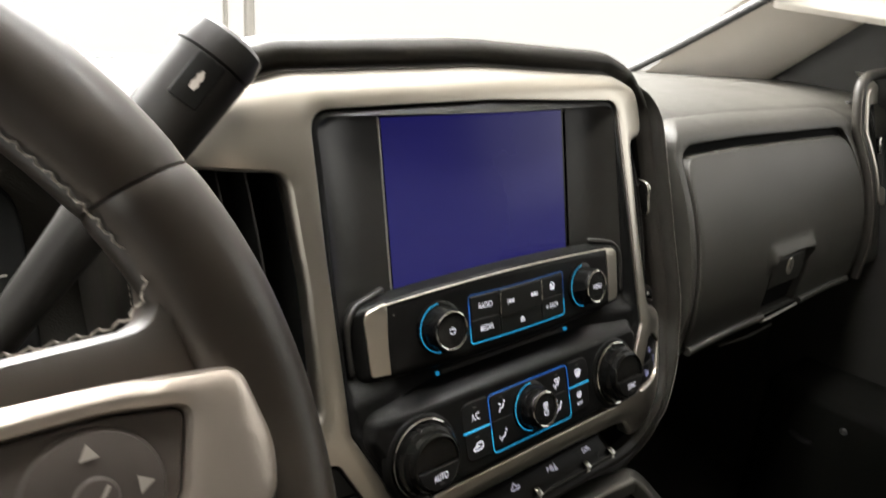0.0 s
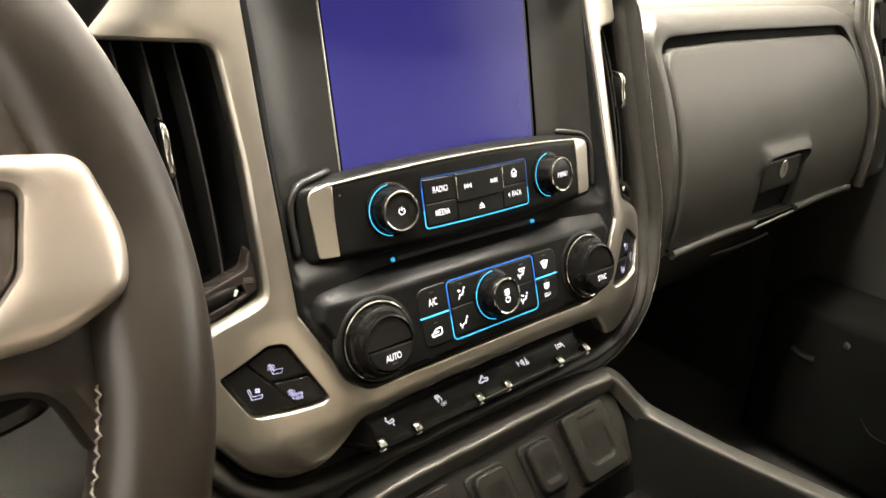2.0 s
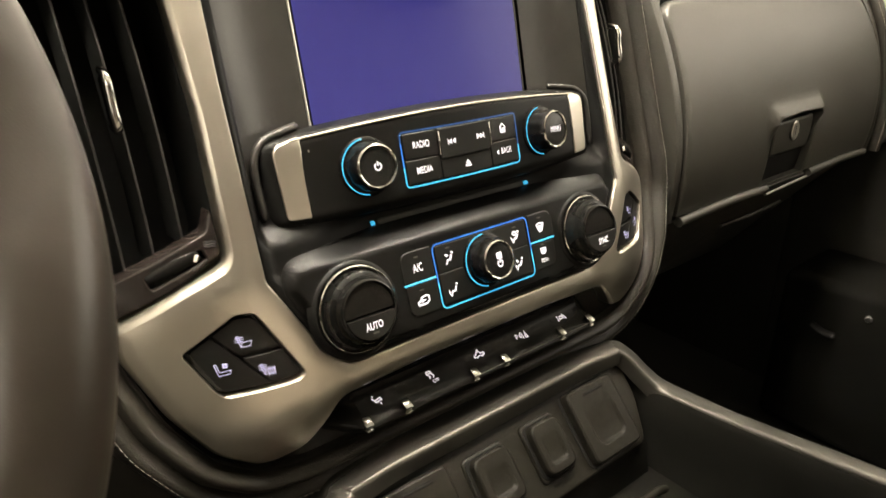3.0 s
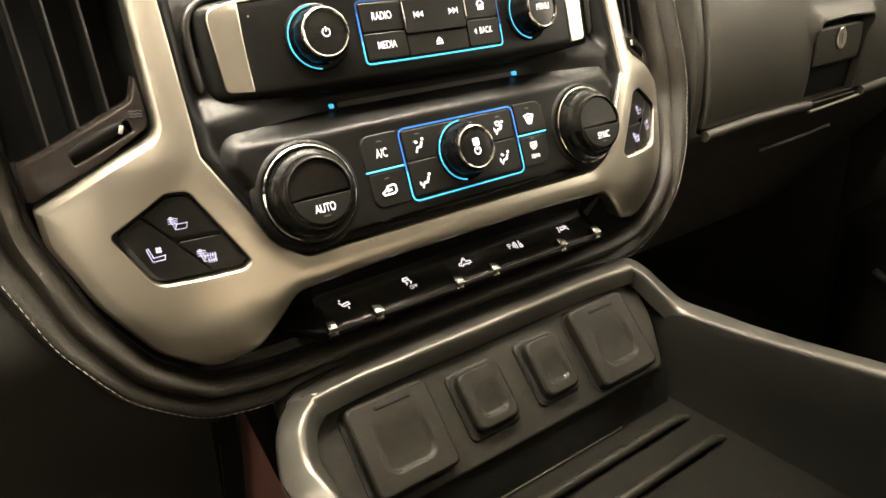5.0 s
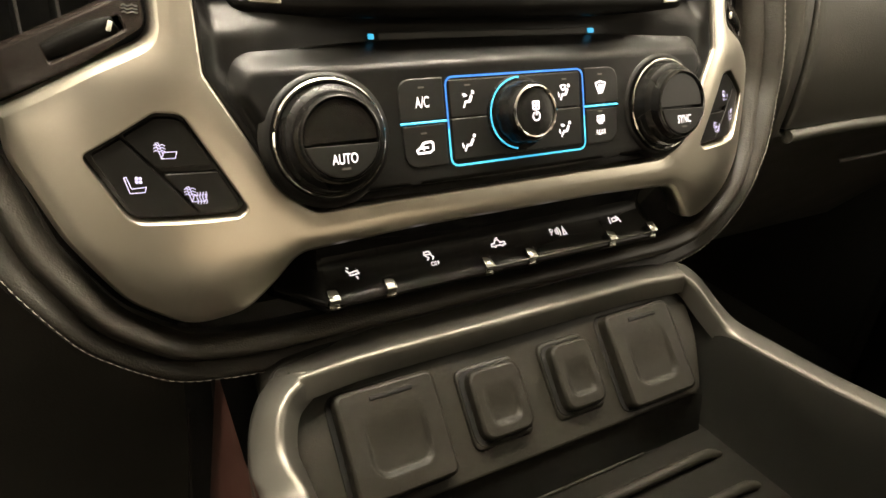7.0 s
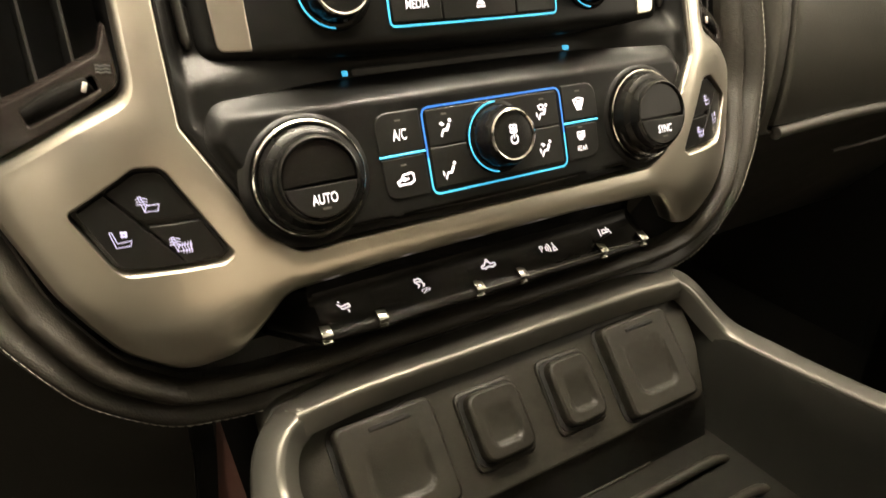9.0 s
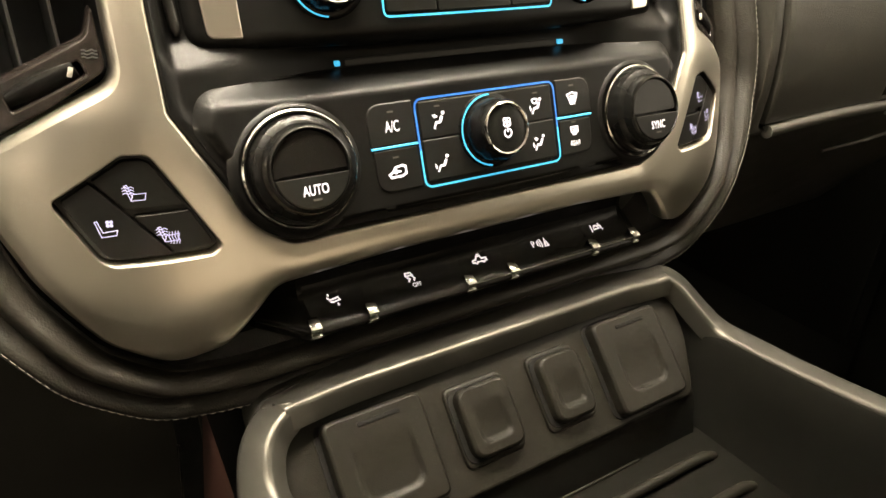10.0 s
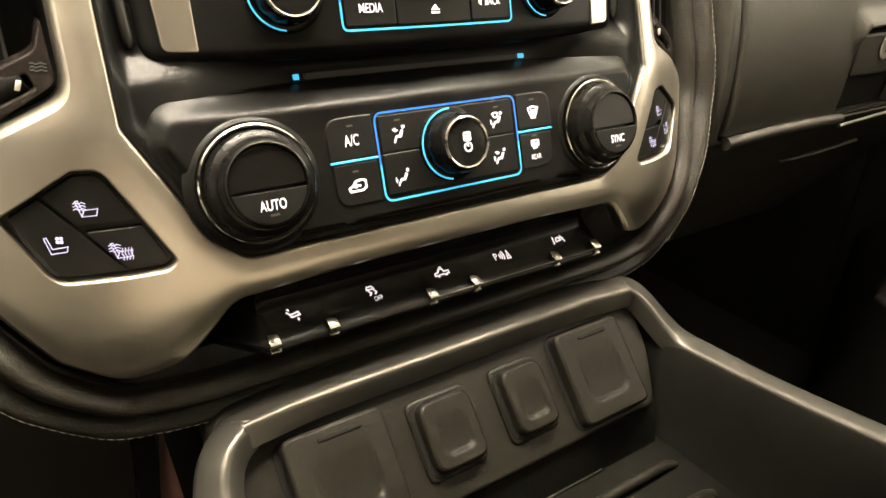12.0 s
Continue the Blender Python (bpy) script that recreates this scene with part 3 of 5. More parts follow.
def recess():
    """The hollow round the screen: a rim that curves back, wider at its sides."""
    loops = []
    for k in range(13):
        t = k / 12
        ease = 0.86 * (1 - (1 - t) ** 3.4) + 0.14 * t ** 2
        ring = []
        for p in display_cut:
            gx = max(-0.0930, min(0.0930, p.x * 0.70))
            gz = 0.1085 if p.y > 0.05 else -0.030
            x, z = p.x + (gx - p.x) * t, p.y + (gz - p.y) * t
            ya, yb = fascia_face(p.x, p.y) + 0.0003, screen_face(x, z) - 0.0015
            ring.append((x, ya + (yb - ya) * ease, z))
        loops.append(ring)
    bm = loft(loops)
    bm.faces.new([bm.verts.new((x, screen_face(0, z) + 0.012, z)) for x, z in ((-0.1, 0.11), (0.1, 0.11), (0.1, -0.02), (-0.1, -0.02))])
    return bm


part("display_recess", recess(), RECESS, stack, "black hollow round the screen", sharp=50)

touch_screen = thing("touch_screen", (0, 0.01, 0.0), "lit blue touch screen sunk in the stack", "screen")
part("border", plate(box_of(-0.0925, 0.0915, -0.012, 0.1105, 0.002), [], on(screen_face, 0.0004), 0.006, 0.0006, 0.01), GLOSS, touch_screen, "black glass border")
part("edge_line", tube([(-0.0932, screen_face(0, z) - 0.0012, z) for z in (-0.010, 0.05, 0.106)], 0.0009, 8), SILVER_EDGE, touch_screen, "thin pale edge line")
part("display", plate(box_of(-0.0905, 0.0885, -0.009, 0.1055, 0.0006), [], on(screen_face, 0.0012), 0.0006, 0.0002, 0.01), SCREEN, touch_screen, "plain blue lit display")


# ---- symbols (unit size about 1) ----
SEAT = [[(-0.80, 0.80), (-0.55, 0.85), (-0.18, -0.30), (-0.38, -0.55), (-0.80, 0.80)], [(-0.12, -0.05), (1.05, 0.02), (0.88, -0.62), (-0.36, -0.66), (-0.12, -0.05)]]
SEAT_PLAIN = [[(-1.00, 0.72), (-0.78, 0.80), (-0.36, -0.32), (0.98, -0.12), (0.86, -0.62), (-0.52, -0.78), (-1.00, 0.72)]]
HEAT = [[(-1.02, y), (-0.78, y + 0.13), (-0.50, y - 0.02), (-0.24, y + 0.12), (0.06, y - 0.03)] for y in (0.58, 0.30, 0.02)]
HEAT2 = [[(x, -0.92), (x + 0.10, -0.60), (x - 0.06, -0.25), (x + 0.04, 0.30)] for x in (0.15, 0.42, 0.69, 0.95)]
FIGURE = [([[(0.50, 0.50), (0.18, -0.12)]], 0.36), ([[(0.28, -0.22), (-0.45, -0.20)]], 0.28), ([[(-0.40, -0.18), (-0.78, -0.92)]], 0.24)]
HEAD = [arc(0.66, 0.86, 0.23, 0, 340, 10)]
ARROW_HEAD = [[(-0.12, 0.50), (-0.58, 0.86), (-0.66, 0.30)], [(-0.55, 0.68), (-0.86, 0.80), (-0.88, 0.62), (-0.60, 0.50)]]
ARROW_FEET = [[(-0.98, -0.62), (-1.22, -0.10), (-0.82, -0.16)], [(-1.10, -0.12), (-1.16, 0.16), (-1.02, 0.16), (-0.94, -0.12)]]
FAN = [arc(0.25 * sx, 0.25 * sy, 0.24, 0, 360, 12) for sx, sy in ((1, 1), (-1, 1), (-1, -1), (1, -1))]
POWER = [arc(0, 0, 0.7, 120, 420, 20), [(0, 0.1), (0, 0.95)]]
SCREENFAN = [[(-0.8, 0.5), (0, 0.75), (0.8, 0.5), (0.45, -0.3), (0, -0.45), (-0.45, -0.3), (-0.8, 0.5)]] + [[(x, 0.4), (x + 0.12, 0.1), (x - 0.1, -0.2), (x, -0.75)] for x in (-0.3, 0.0, 0.3)]
REARBOX = [[(-0.6, 0.1), (-0.6, 0.8), (0.6, 0.8), (0.6, 0.1), (0.3, 0.1)], [(-0.6, 0.1), (-0.3, 0.1)]] + [[(x, 0.55), (x + 0.1, 0.25), (x - 0.1, -0.05), (x, -0.3)] for x in (-0.25, 0.0, 0.25)]
CARLOOP = [[(-0.95, -0.15), (-0.5, 0.1), (-0.2, 0.5), (0.6, 0.6), (0.9, 0.45), (0.9, -0.2), (0.5, -0.45), (-0.8, -0.45), (-0.95, -0.15)], [(0.35, 0.05), (-0.3, 0.05)], [(-0.1, 0.25), (-0.35, 0.05), (-0.1, -0.15)]]
HOUSE = [[(-0.75, 0.05), (0, 0.75), (0.75, 0.05)], [(-0.5, 0.15), (-0.5, -0.65), (0.5, -0.65), (0.5, 0.15)], [(-0.12, -0.6), (-0.12, -0.1), (0.15, -0.1), (0.15, -0.6)]]
TRUCK = [[(-0.95, -0.2), (-0.9, 0.1), (-0.45, 0.15), (-0.2, 0.55), (0.25, 0.55), (0.35, 0.15), (0.95, 0.15), (0.95, -0.2), (0.65, -0.2), (0.5, -0.4), (0.3, -0.2), (-0.35, -0.2), (-0.5, -0.4), (-0.7, -0.2), (-0.95, -0.2)], [(-0.1, 0.75), (0.3, 0.8)]]
PEDAL = [[(-0.6, 0.5), (-0.3, 0.1), (0.6, 0.25), (0.7, -0.1), (-0.1, -0.2), (-0.35, -0.1)], [(-0.4, 0.85), (-0.3, 0.6)], [(0.35, -0.4), (0.4, -0.75)]]
SKID = [[(-0.4, 0.8), (0.2, 0.8), (0.35, 0.45), (-0.5, 0.45), (-0.4, 0.8)], [(-0.4, 0.3), (-0.1, 0.0), (-0.4, -0.3)], [(0.25, 0.3), (0.5, 0.0), (0.25, -0.3)]]
SENSOR = [arc(-0.75, 0.0, r, -32, 32, 6) for r in (0.55, 0.85, 1.15)] + [[(0.72, -0.55), (1.05, 0.55), (1.25, -0.55), (0.72, -0.55)], [(0.90, -0.15), (1.15, -0.15)]]
LANE = [[(-0.9, -0.5), (-0.7, 0.6)], [(0.9, -0.5), (0.5, 0.6)], [(-0.45, -0.2), (-0.3, 0.3), (0.15, 0.35), (0.4, -0.1), (-0.45, -0.2)], [(0.0, 0.3), (0.9, 0.15)]]


def symbol(lines, size, m, parent, mat=ICON, width=0.20, name="symbol"):
    return part(name, ribbon(scaled(lines, size), size * width, m), mat, parent)


def seat_switches(side):
    t = thing("seat_switch_panel", (side * 0.17, -0.03, -0.13), "black three-button seat heating switch panel", "switch panel", "seat switch panels")
    flip = (lambda pts: pts) if side < 0 else (lambda pts: [(-x, z, r) for x, z, r in reversed(pts)])
    put = on(bezel_face, -0.0022)
    part("backing", plate(offset(rpoly(flip(seat_hole)), -0.0004), [], on(bezel_face, -0.0055), 0.006, 0.0005, 0.006), DEEP, t)
    shapes = [[(-0.1965, -0.1052, 0.002), (-0.1850, -0.0978, 0.001), (-0.1600, -0.1285, 0.001), (-0.1845, -0.1292, 0.006)],
              [(-0.1840, -0.0972, 0.001), (-0.1718, -0.0895, 0.005), (-0.1628, -0.0897, 0.005), (-0.1520, -0.1085, 0.001), (-0.1740, -0.1090, 0.001)],
              [(-0.1718, -0.1118, 0.001), (-0.1508, -0.1112, 0.001), (-0.1428, -0.1270, 0.003), (-0.1590, -0.1283, 0.001)]]
    spots = [(-0.1832, -0.1160), (-0.1703, -0.1022), (-0.1612, -0.1200)]
    for k, (shape, spot) in enumerate(zip(shapes, spots)):
        b = part("button", plate(rpoly(flip(shape)), [], put, 0.003, 0.0003, 0.005), BUTTON, t)
        m = stand(bezel_face, -side * -abs(spot[0]) if side > 0 else spot[0], spot[1], -0.0022)
        if k == 0:
            symbol(SEAT_PLAIN, 0.0043, m, b, SOFTICON, 0.10)
            part("symbol", filled(scaled([[(x * 0.8, y * 0.8) for x, y in arc(0.27 * u, 0.27 * v, 0.29, 0, 330, 10)] for u, v in ((1, 1), (-1, 1), (-1, -1), (1, -1))], 0.0033, 0.0014, 0.0023), m), SOFTICON, b)
        else:
            symbol(SEAT + HEAT + (HEAT2 if k == 2 else []), 0.0043, m, b, SOFTICON, 0.085)


seat_switches(-1)
seat_switches(1)


# ---- radio ----
radio = thing("radio_panel", (0, -0.03, -0.05), "black radio control panel with lit blue outlines", "radio")


def radio_top(x):
    return 0.0034 - 0.45 * x * x


def radio_skin(x, z):
    """The radio's face: rolled back at its brow, its foot and its ends."""
    roll = 0.0024 * (max(0.0, z - radio_top(x) + 0.0035) / 0.0035) ** 2
    foot = 0.0060 * (max(0.0, -0.0465 - z) / 0.008) ** 2
    end = 0.0045 * (max(0.0, abs(x) - 0.1285) / 0.008) ** 2
    return radio_face(x, z) + roll + foot + end


radio_out = rpoly([(-0.1365, -0.0525, 0.011), (-0.1370, radio_top(0.1365), 0.012)] + [(0.011 * k, radio_top(0.011 * k), 0) for k in range(-9, 10)]
                  + [(0.1370, radio_top(0.1365), 0.012), (0.1365, -0.0525, 0.011), (0.06, -0.0550, 0.05), (-0.06, -0.0550, 0.05)])
part("body", plate(radio_out, [], on(radio_skin), 0.012, 0.0012, 0.0025, False), FASCIA, radio, "satin black body with a rolled brow", sharp=60)
line = [(x, radio_skin(x, radio_top(x) - 0.0016) - 0.0003, radio_top(x) - 0.0016) for x in [0.119 * (k / 30 - 1) for k in range(61)]]
part("bright_line", tube(line, 0.0008, 10), SILVER, radio, "thin silver line along the top edge")
for s in (-1, 1):
    cap = rpoly([(s * 0.1285, -0.0475, 0.004), (s * 0.1300, -0.0062, 0.008), (s * 0.1125, -0.0028, 0.001), (s * 0.1140, -0.0250, 0.2), (s * 0.1140, -0.0480, 0.001)])
    part("end_cap", plate(cap, [], on(radio_skin, 0.0009), 0.003, 0.0007, 0.004), SILVER, radio, "satin silver end cap")
    lip = [(s * x, radio_face(x, z) + d + 0.0016, z) for x, z, d in curve2([(0.106, 0.0005, 0.013), (0.119, -0.0008, 0.007), (0.131, -0.0035, 0.0035), (0.1385, -0.0115, 0.0015), (0.1402, -0.025, 0.0015), (0.1395, -0.046, 0.002)], 6)]
    part("shoulder", tube(lip, [0.0012] + [0.0023] * (len(lip) - 2) + [0.0012], 14), RECESS, radio, "rounded black shoulder round the corner")
part("dot", filled([arc(-0.1085, -0.0110, 0.0005, 0, 330, 10)], Matrix(((1, 0, 0, 0), (0, 0, -1, radio_face(-0.1085, -0.011) - 0.0002), (0, 1, 0, 0), (0, 0, 0, 1))), 0.0), WHITE, radio)


def push_knob(name, x, z, fn, parent, base, top, high, icon):
    m = stand(fn, x, z)
    k = part(name, lathe([(base + 0.0030, -0.001), (base + 0.0030, 0.0012), (base + 0.0016, 0.0022), (base, 0.0024), (base, 0.0040), (base - 0.0008, high - 0.0035), (top + 0.0016, high - 0.0010), (top + 0.0010, high - 0.0002), (top, high - 0.0002), (top - 0.001, high - 0.0012)],
                         m, 72, 24, 0.0005, (4, 5)), RUBBER, parent, "ribbed black knob")
    part("chrome_ring", lathe([(top + 0.0010, high - 0.0008), (top + 0.0012, high), (top + 0.0004, high + 0.0006), (top - 0.0003, high + 0.0002), (top - 0.0004, high - 0.001)], m, 64, caps=False), CHROME, k, "thin chrome ring")
    part("push_button", lathe([(0.0, high - 0.0001), (top * 0.6, high - 0.0002), (top - 0.0003, high - 0.0006), (top - 0.0003, high - 0.004)], m, 48), GLOSS, k)
    return k, m @ Matrix.Translation((0, 0, high))


def light_arc(m, r, a0, a1, parent, wide=0.0008):
    part("light_ring", ribbon([arc(0, 0, r, a0, a1, 30)], wide, m, 0.0026), CYAN, parent, "cyan light guide")


k, m = push_knob("volume_knob", -0.0745, -0.0250, radio_face, radio, 0.0150, 0.0120, 0.0150, None)
light_arc(stand(radio_face, -0.0745, -0.0250), 0.0168, 95, 265, k)
symbol(POWER, 0.0030, m, k, width=0.24)
k, m = push_knob("tune_knob", 0.0750, -0.0250, radio_face, radio, 0.0150, 0.0120, 0.0150, None)
light_arc(stand(radio_face, 0.0750, -0.0250), 0.0168, 95, 265, k)
part("lettering", words("MENU", 0.0056, m, squeeze=0.75), ICON, k)

keys = [("RADIO", (-0.0475, -0.0212, -0.0255, -0.0100)), ("MEDIA", (-0.0475, -0.0212, -0.0405, -0.0262)), ("seek", (-0.0204, 0.0226, -0.0285, -0.0098)), ("eject", (-0.0204, 0.0226, -0.0408, -0.0292)),
        ("home", (0.0234, 0.0485, -0.0248, -0.0100)), ("BACK", (0.0234, 0.0485, -0.0405, -0.0255))]
for label_text, (x0, x1, z0, z1) in keys:
    lift = 0.0022 if label_text == "seek" else 0.0012
    b = part("button", plate(box_of(x0, x1, z0, z1, 0.0012), [], on(radio_face, lift), 0.004, 0.0005, 0.006), BUTTON, radio)
    m = stand(radio_face, (x0 + x1) / 2, (z0 + z1) / 2, lift)
    if label_text in ("RADIO", "MEDIA"):
        part("lettering", words(label_text, 0.0060, m, squeeze=0.70, bold=0.00003), ICON, b)
    elif label_text == "BACK":
        part("lettering", words("BACK", 0.0057, m @ Matrix.Translation((0.0012, 0.0006, 0)), squeeze=0.70), ICON, b)
        part("symbol", filled([[(-0.0082, 0.0006), (-0.0062, -0.0012), (-0.0062, 0.0024)]], m), ICON, b)
    elif label_text == "home":
        symbol(HOUSE, 0.0040, m, b, width=0.2)
    elif label_text == "eject":
        part("symbol", filled([[(-0.0026, -0.0002), (0.0026, -0.0002), (0.0, 0.0026)], [(-0.0026, -0.0018), (0.0026, -0.0018), (0.0026, -0.0009), (-0.0026, -0.0009)]], m), ICON, b)
    else:
        for s, cx in ((-1, -0.0115), (1, 0.0125)):
            part("symbol", filled([[(cx + s * -0.0028, -0.0019), (cx + s * 0.0, 0.0), (cx + s * -0.0028, 0.0019)][::s], [(cx + s * 0.0002, -0.0019), (cx + s * 0.003, 0.0), (cx + s * 0.0002, 0.0019)][::s],
                                   [(cx + s * 0.0031, -0.0019), (cx + s * 0.0037, -0.0019), (cx + s * 0.0037, 0.0019), (cx + s * 0.0031, 0.0019)][::s]], m), ICON, b)
for s in (-0.0208, 0.0230):
    part("divider", block((0.0009, 0.0015, 0.0155), pose(s, radio_face(s, -0.018) - 0.0022, -0.0185, -14), 0.0003), CHROME, radio, "bright divider")


def outline_light(x0, x1, z0, z1, r, fn, parent, wide, lift, faint=False):
    pts = dense(box_of(x0, x1, z0, z1, r), 0.003)
    zm = (z0 + z1) / 2
    low = [p for p in pts if p.y < z0 + (z1 - z0) * 0.55]
    bm, bm2, bm3 = bmesh.new(), bmesh.new(), bmesh.new()
    n = len(pts)
    inn, out = offset(pts, -wide / 2), offset(pts, wide / 2)
    for i in range(n):
        j = (i + 1) % n
        into = bm if (pts[i].y + pts[j].y) / 2 < z0 + (z1 - z0) * 0.4 else bm2
        if faint and into is bm2 and (pts[i].y > z1 - 0.004 or pts[i].x > x1 - 0.004):
            into = bm3
        into.faces.new([into.verts.new((p.x, fn(p.x, p.y) - lift, p.y)) for p in (inn[i], inn[j], out[j], out[i])])
    part("light_strip", bm, CYAN, parent, "cyan light guide")
    part("light_strip", bm2, BLUE, parent, "blue light guide")
    if faint:
        part("light_strip", bm3, DIMBLUE, parent, "dim blue light guide")
    else:
        bm3.free()


outline_light(-0.0490, 0.0500, -0.0422, -0.0088, 0.003, radio_face, radio, 0.0010, 0.0008, True)

# ---- disc slot ----
disc_slot = thing("disc_slot", (0, -0.024, -0.065), "thin dark disc slot with blue end lights", "disc slot")
part("slot", plate(box_of(-0.0660, 0.0640, -0.0648, -0.0618, 0.0013), [], on(fascia_face, 0.0006), 0.004, 0.0004, 0.01), DEEP, disc_slot)
for x0, x1 in ((-0.0712, -0.0684), (0.0642, 0.0682)):
    part("end_light", plate(box_of(x0, x1, -0.0645, -0.0621, 0.0006), [], on(fascia_face, 0.0012), 0.002, 0.0003, 0.004), CYAN, disc_slot, "small cyan light")

# ---- climate panel ----
climate = thing("climate_panel", (0, -0.05, -0.13), "black climate control panel with lit blue outline", "climate panel")
part("body", plate(climate_cut, [], on(fascia_face), 0.020, 0.0002, 0.0018), FASCIA, climate, "satin black panel with a rounded shoulder", sharp=80)


def dial(side):
    x, z = side * 0.1025, -0.1008
    m = stand(climate_face, x, z)
    k = part("temperature_dial", lathe([(0.0246, -0.0015), (0.0244, 0.0022), (0.0240, 0.0022), (0.0236, 0.0022), (0.0234, 0.0040), (0.0228, 0.0090), (0.0205, 0.0108), (0.0200, 0.0110), (0.0196, 0.0130), (0.0188, 0.0152), (0.0174, 0.0158), (0.0170, 0.0150), (0.0169, 0.0118)],
                                      m, 192, 48, 0.00016, (4, 5)), RUBBER, climate, "ribbed black dial")
    part("collar", lathe([(0.0310, -0.0026), (0.0295, -0.0004), (0.0282, 0.0008), (0.0270, 0.0013), (0.0260, 0.0010), (0.0256, 0.0000), (0.0256, -0.002)], m, 80, caps=False), FASCIA, k, "rounded black collar")
    part("chrome_ring", lathe([(0.0250, 0.0016), (0.0259, 0.0022), (0.0261, 0.0032), (0.0254, 0.0037), (0.0246, 0.0033)], m, 80, caps=False), CHROME, k, "thin chrome ring")
    part("rim_ring", lathe([(0.0178, 0.0152), (0.0181, 0.0160), (0.0174, 0.0164), (0.0170, 0.0158)], m, 72, caps=False), GLOSS, k, "thin gloss ring")
    top = m @ Matrix.Translation((0, 0, 0.0154))
    lower = [(0.0166 * math.cos(radians(a)), 0.0166 * math.sin(radians(a)) - 0.0004) for a in range(188, 353, 6)]
    upper = [(0.0166 * math.cos(radians(a)), 0.0166 * math.sin(radians(a))) for a in range(-6, 188, 6)]
    b = part("push_button", plate([Vector(p) for p in lower], [], onto(top @ Matrix.Translation((0, 0, 0.0012))), 0.004, 0.0004, 0.005), BUTTON, k)
    part("display_window", plate([Vector(p) for p in upper], [], onto(top @ Matrix.Translation((0, 0, -0.0004))), 0.003, 0.0004, 0.005), WINDOW, k, "dark glossy window")
    part("lettering", words("AUTO" if side < 0 else "SYNC", 0.0062, top @ Matrix.Translation((0, -0.0090, 0.0012)), squeeze=0.68, bold=0.00006), ICON, b)
    part("lamp_mark", filled([[(-0.002, -0.0135), (0.002, -0.0135), (0.002, -0.0125), (-0.002, -0.0125)]], top @ Matrix.Translation((0, 0, 0.0012))), MARK, b)


dial(-1)
dial(1)

fx, fz = -0.0003, -0.0978
k, m = push_knob("fan_knob", fx, fz, climate_face, climate, 0.0158, 0.0120, 0.0158, None)
light_arc(stand(climate_face, fx, fz), 0.0178, 88, 262, k, 0.0009)
symbol([[(x * 1.0, y * 1.0 + 0.75) for x, y in l] for l in FAN] + [[(x * 0.75, y * 0.75 - 0.55) for x, y in l] for l in POWER], 0.0040, m, k, width=0.2)

tiles = [("A/C", (-0.0672, -0.0430, -0.0972, -0.0785)), ("recirculate", (-0.0664, -0.0432, -0.1178, -0.0990)), ("face", (-0.0398, 0.0022, -0.0970, -0.0800)), ("feet", (-0.0398, 0.0022, -0.1165, -0.0975)),
         ("screen_feet", (0.0028, 0.0412, -0.0970, -0.0800)), ("face_feet", (0.0028, 0.0412, -0.1165, -0.0975)), ("screen", (0.0448, 0.0685, -0.0965, -0.0785)), ("REAR", (0.0448, 0.0670, -0.1170, -0.0992))]
ROUND = {"A/C": 3, "recirculate": 0, "screen": 2, "REAR": 1}


def tile_shape(name, x0, x1, z0, z1):
    r = [0.0008] * 4
    if name in ROUND:
        r[ROUND[name]] = 0.0075
    return rpoly([(x0, z0, r[0]), (x1, z0, r[1]), (x1, z1, r[2]), (x0, z1, r[3])])


spots = {"A/C": (-0.0550, -0.0893), "recirculate": (-0.0556, -0.1095), "face": (-0.0295, -0.0896), "feet": (-0.0305, -0.1095), "screen_feet": (0.0306, -0.0900), "face_feet": (0.0301, -0.1083),
         "screen": (0.0556, -0.0888), "REAR": (0.0548, -0.1075)}
for label_text, (x0, x1, z0, z1) in tiles:
    b = part("button", plate(tile_shape(label_text, x0, x1, z0, z1), [], on(climate_face, 0.0007), 0.003, 0.0005, 0.006), BUTTON, climate)
    m = stand(climate_face, *spots[label_text], 0.0007)
    if label_text == "A/C":
        part("lettering", words("A/C", 0.0074, m, squeeze=0.62, bold=0.00004), ICON, b)
    elif label_text == "recirculate":
        symbol(CARLOOP, 0.0048, m, b, width=0.22)
    elif label_text == "REAR":
        symbol(REARBOX, 0.0040, m @ Matrix.Translation((0, 0.0012, 0)), b, width=0.2)
        part("lettering", words("REAR", 0.0040, m @ Matrix.Translation((0, -0.0046, 0)), squeeze=0.75), ICON, b)
    elif label_text == "screen":
        symbol(SCREENFAN, 0.0044, m, b, width=0.2)
    else:
        k = 0.0040
        bm = bmesh.new()
        for n, (lines, wide) in enumerate(FIGURE):
            ribbon(scaled(lines, k), wide * k, m, 0.0003 + 0.00003 * n, bm)
        shapes = HEAD + (ARROW_HEAD if "face" in label_text else []) + (ARROW_FEET if "feet" in label_text else [])
        filled(scaled(shapes, k), m, 0.0004, bm)
        if label_text == "screen_feet":
            ribbon(scaled([[(x * 0.55 - 0.25, y * 0.55 + 0.62) for x, y in l] for l in SCREENFAN[:1]], k), k * 0.2, m, 0.0004, bm)
        part("symbol", bm, ICON, b)
    if label_text in ("A/C", "recirculate", "screen", "REAR", "face", "screen_feet"):
        part("lamp_mark", filled([[(-0.0016, 0), (0.0016, 0), (0.0016, 0.0009), (-0.0016, 0.0009)]], m @ Matrix.Translation((0, 0.0066, 0)), 0.0002), MARK, b)
outline_light(-0.0418, 0.0432, -0.1188, -0.0785, 0.0045, climate_face, climate, 0.0010, 0.0010)
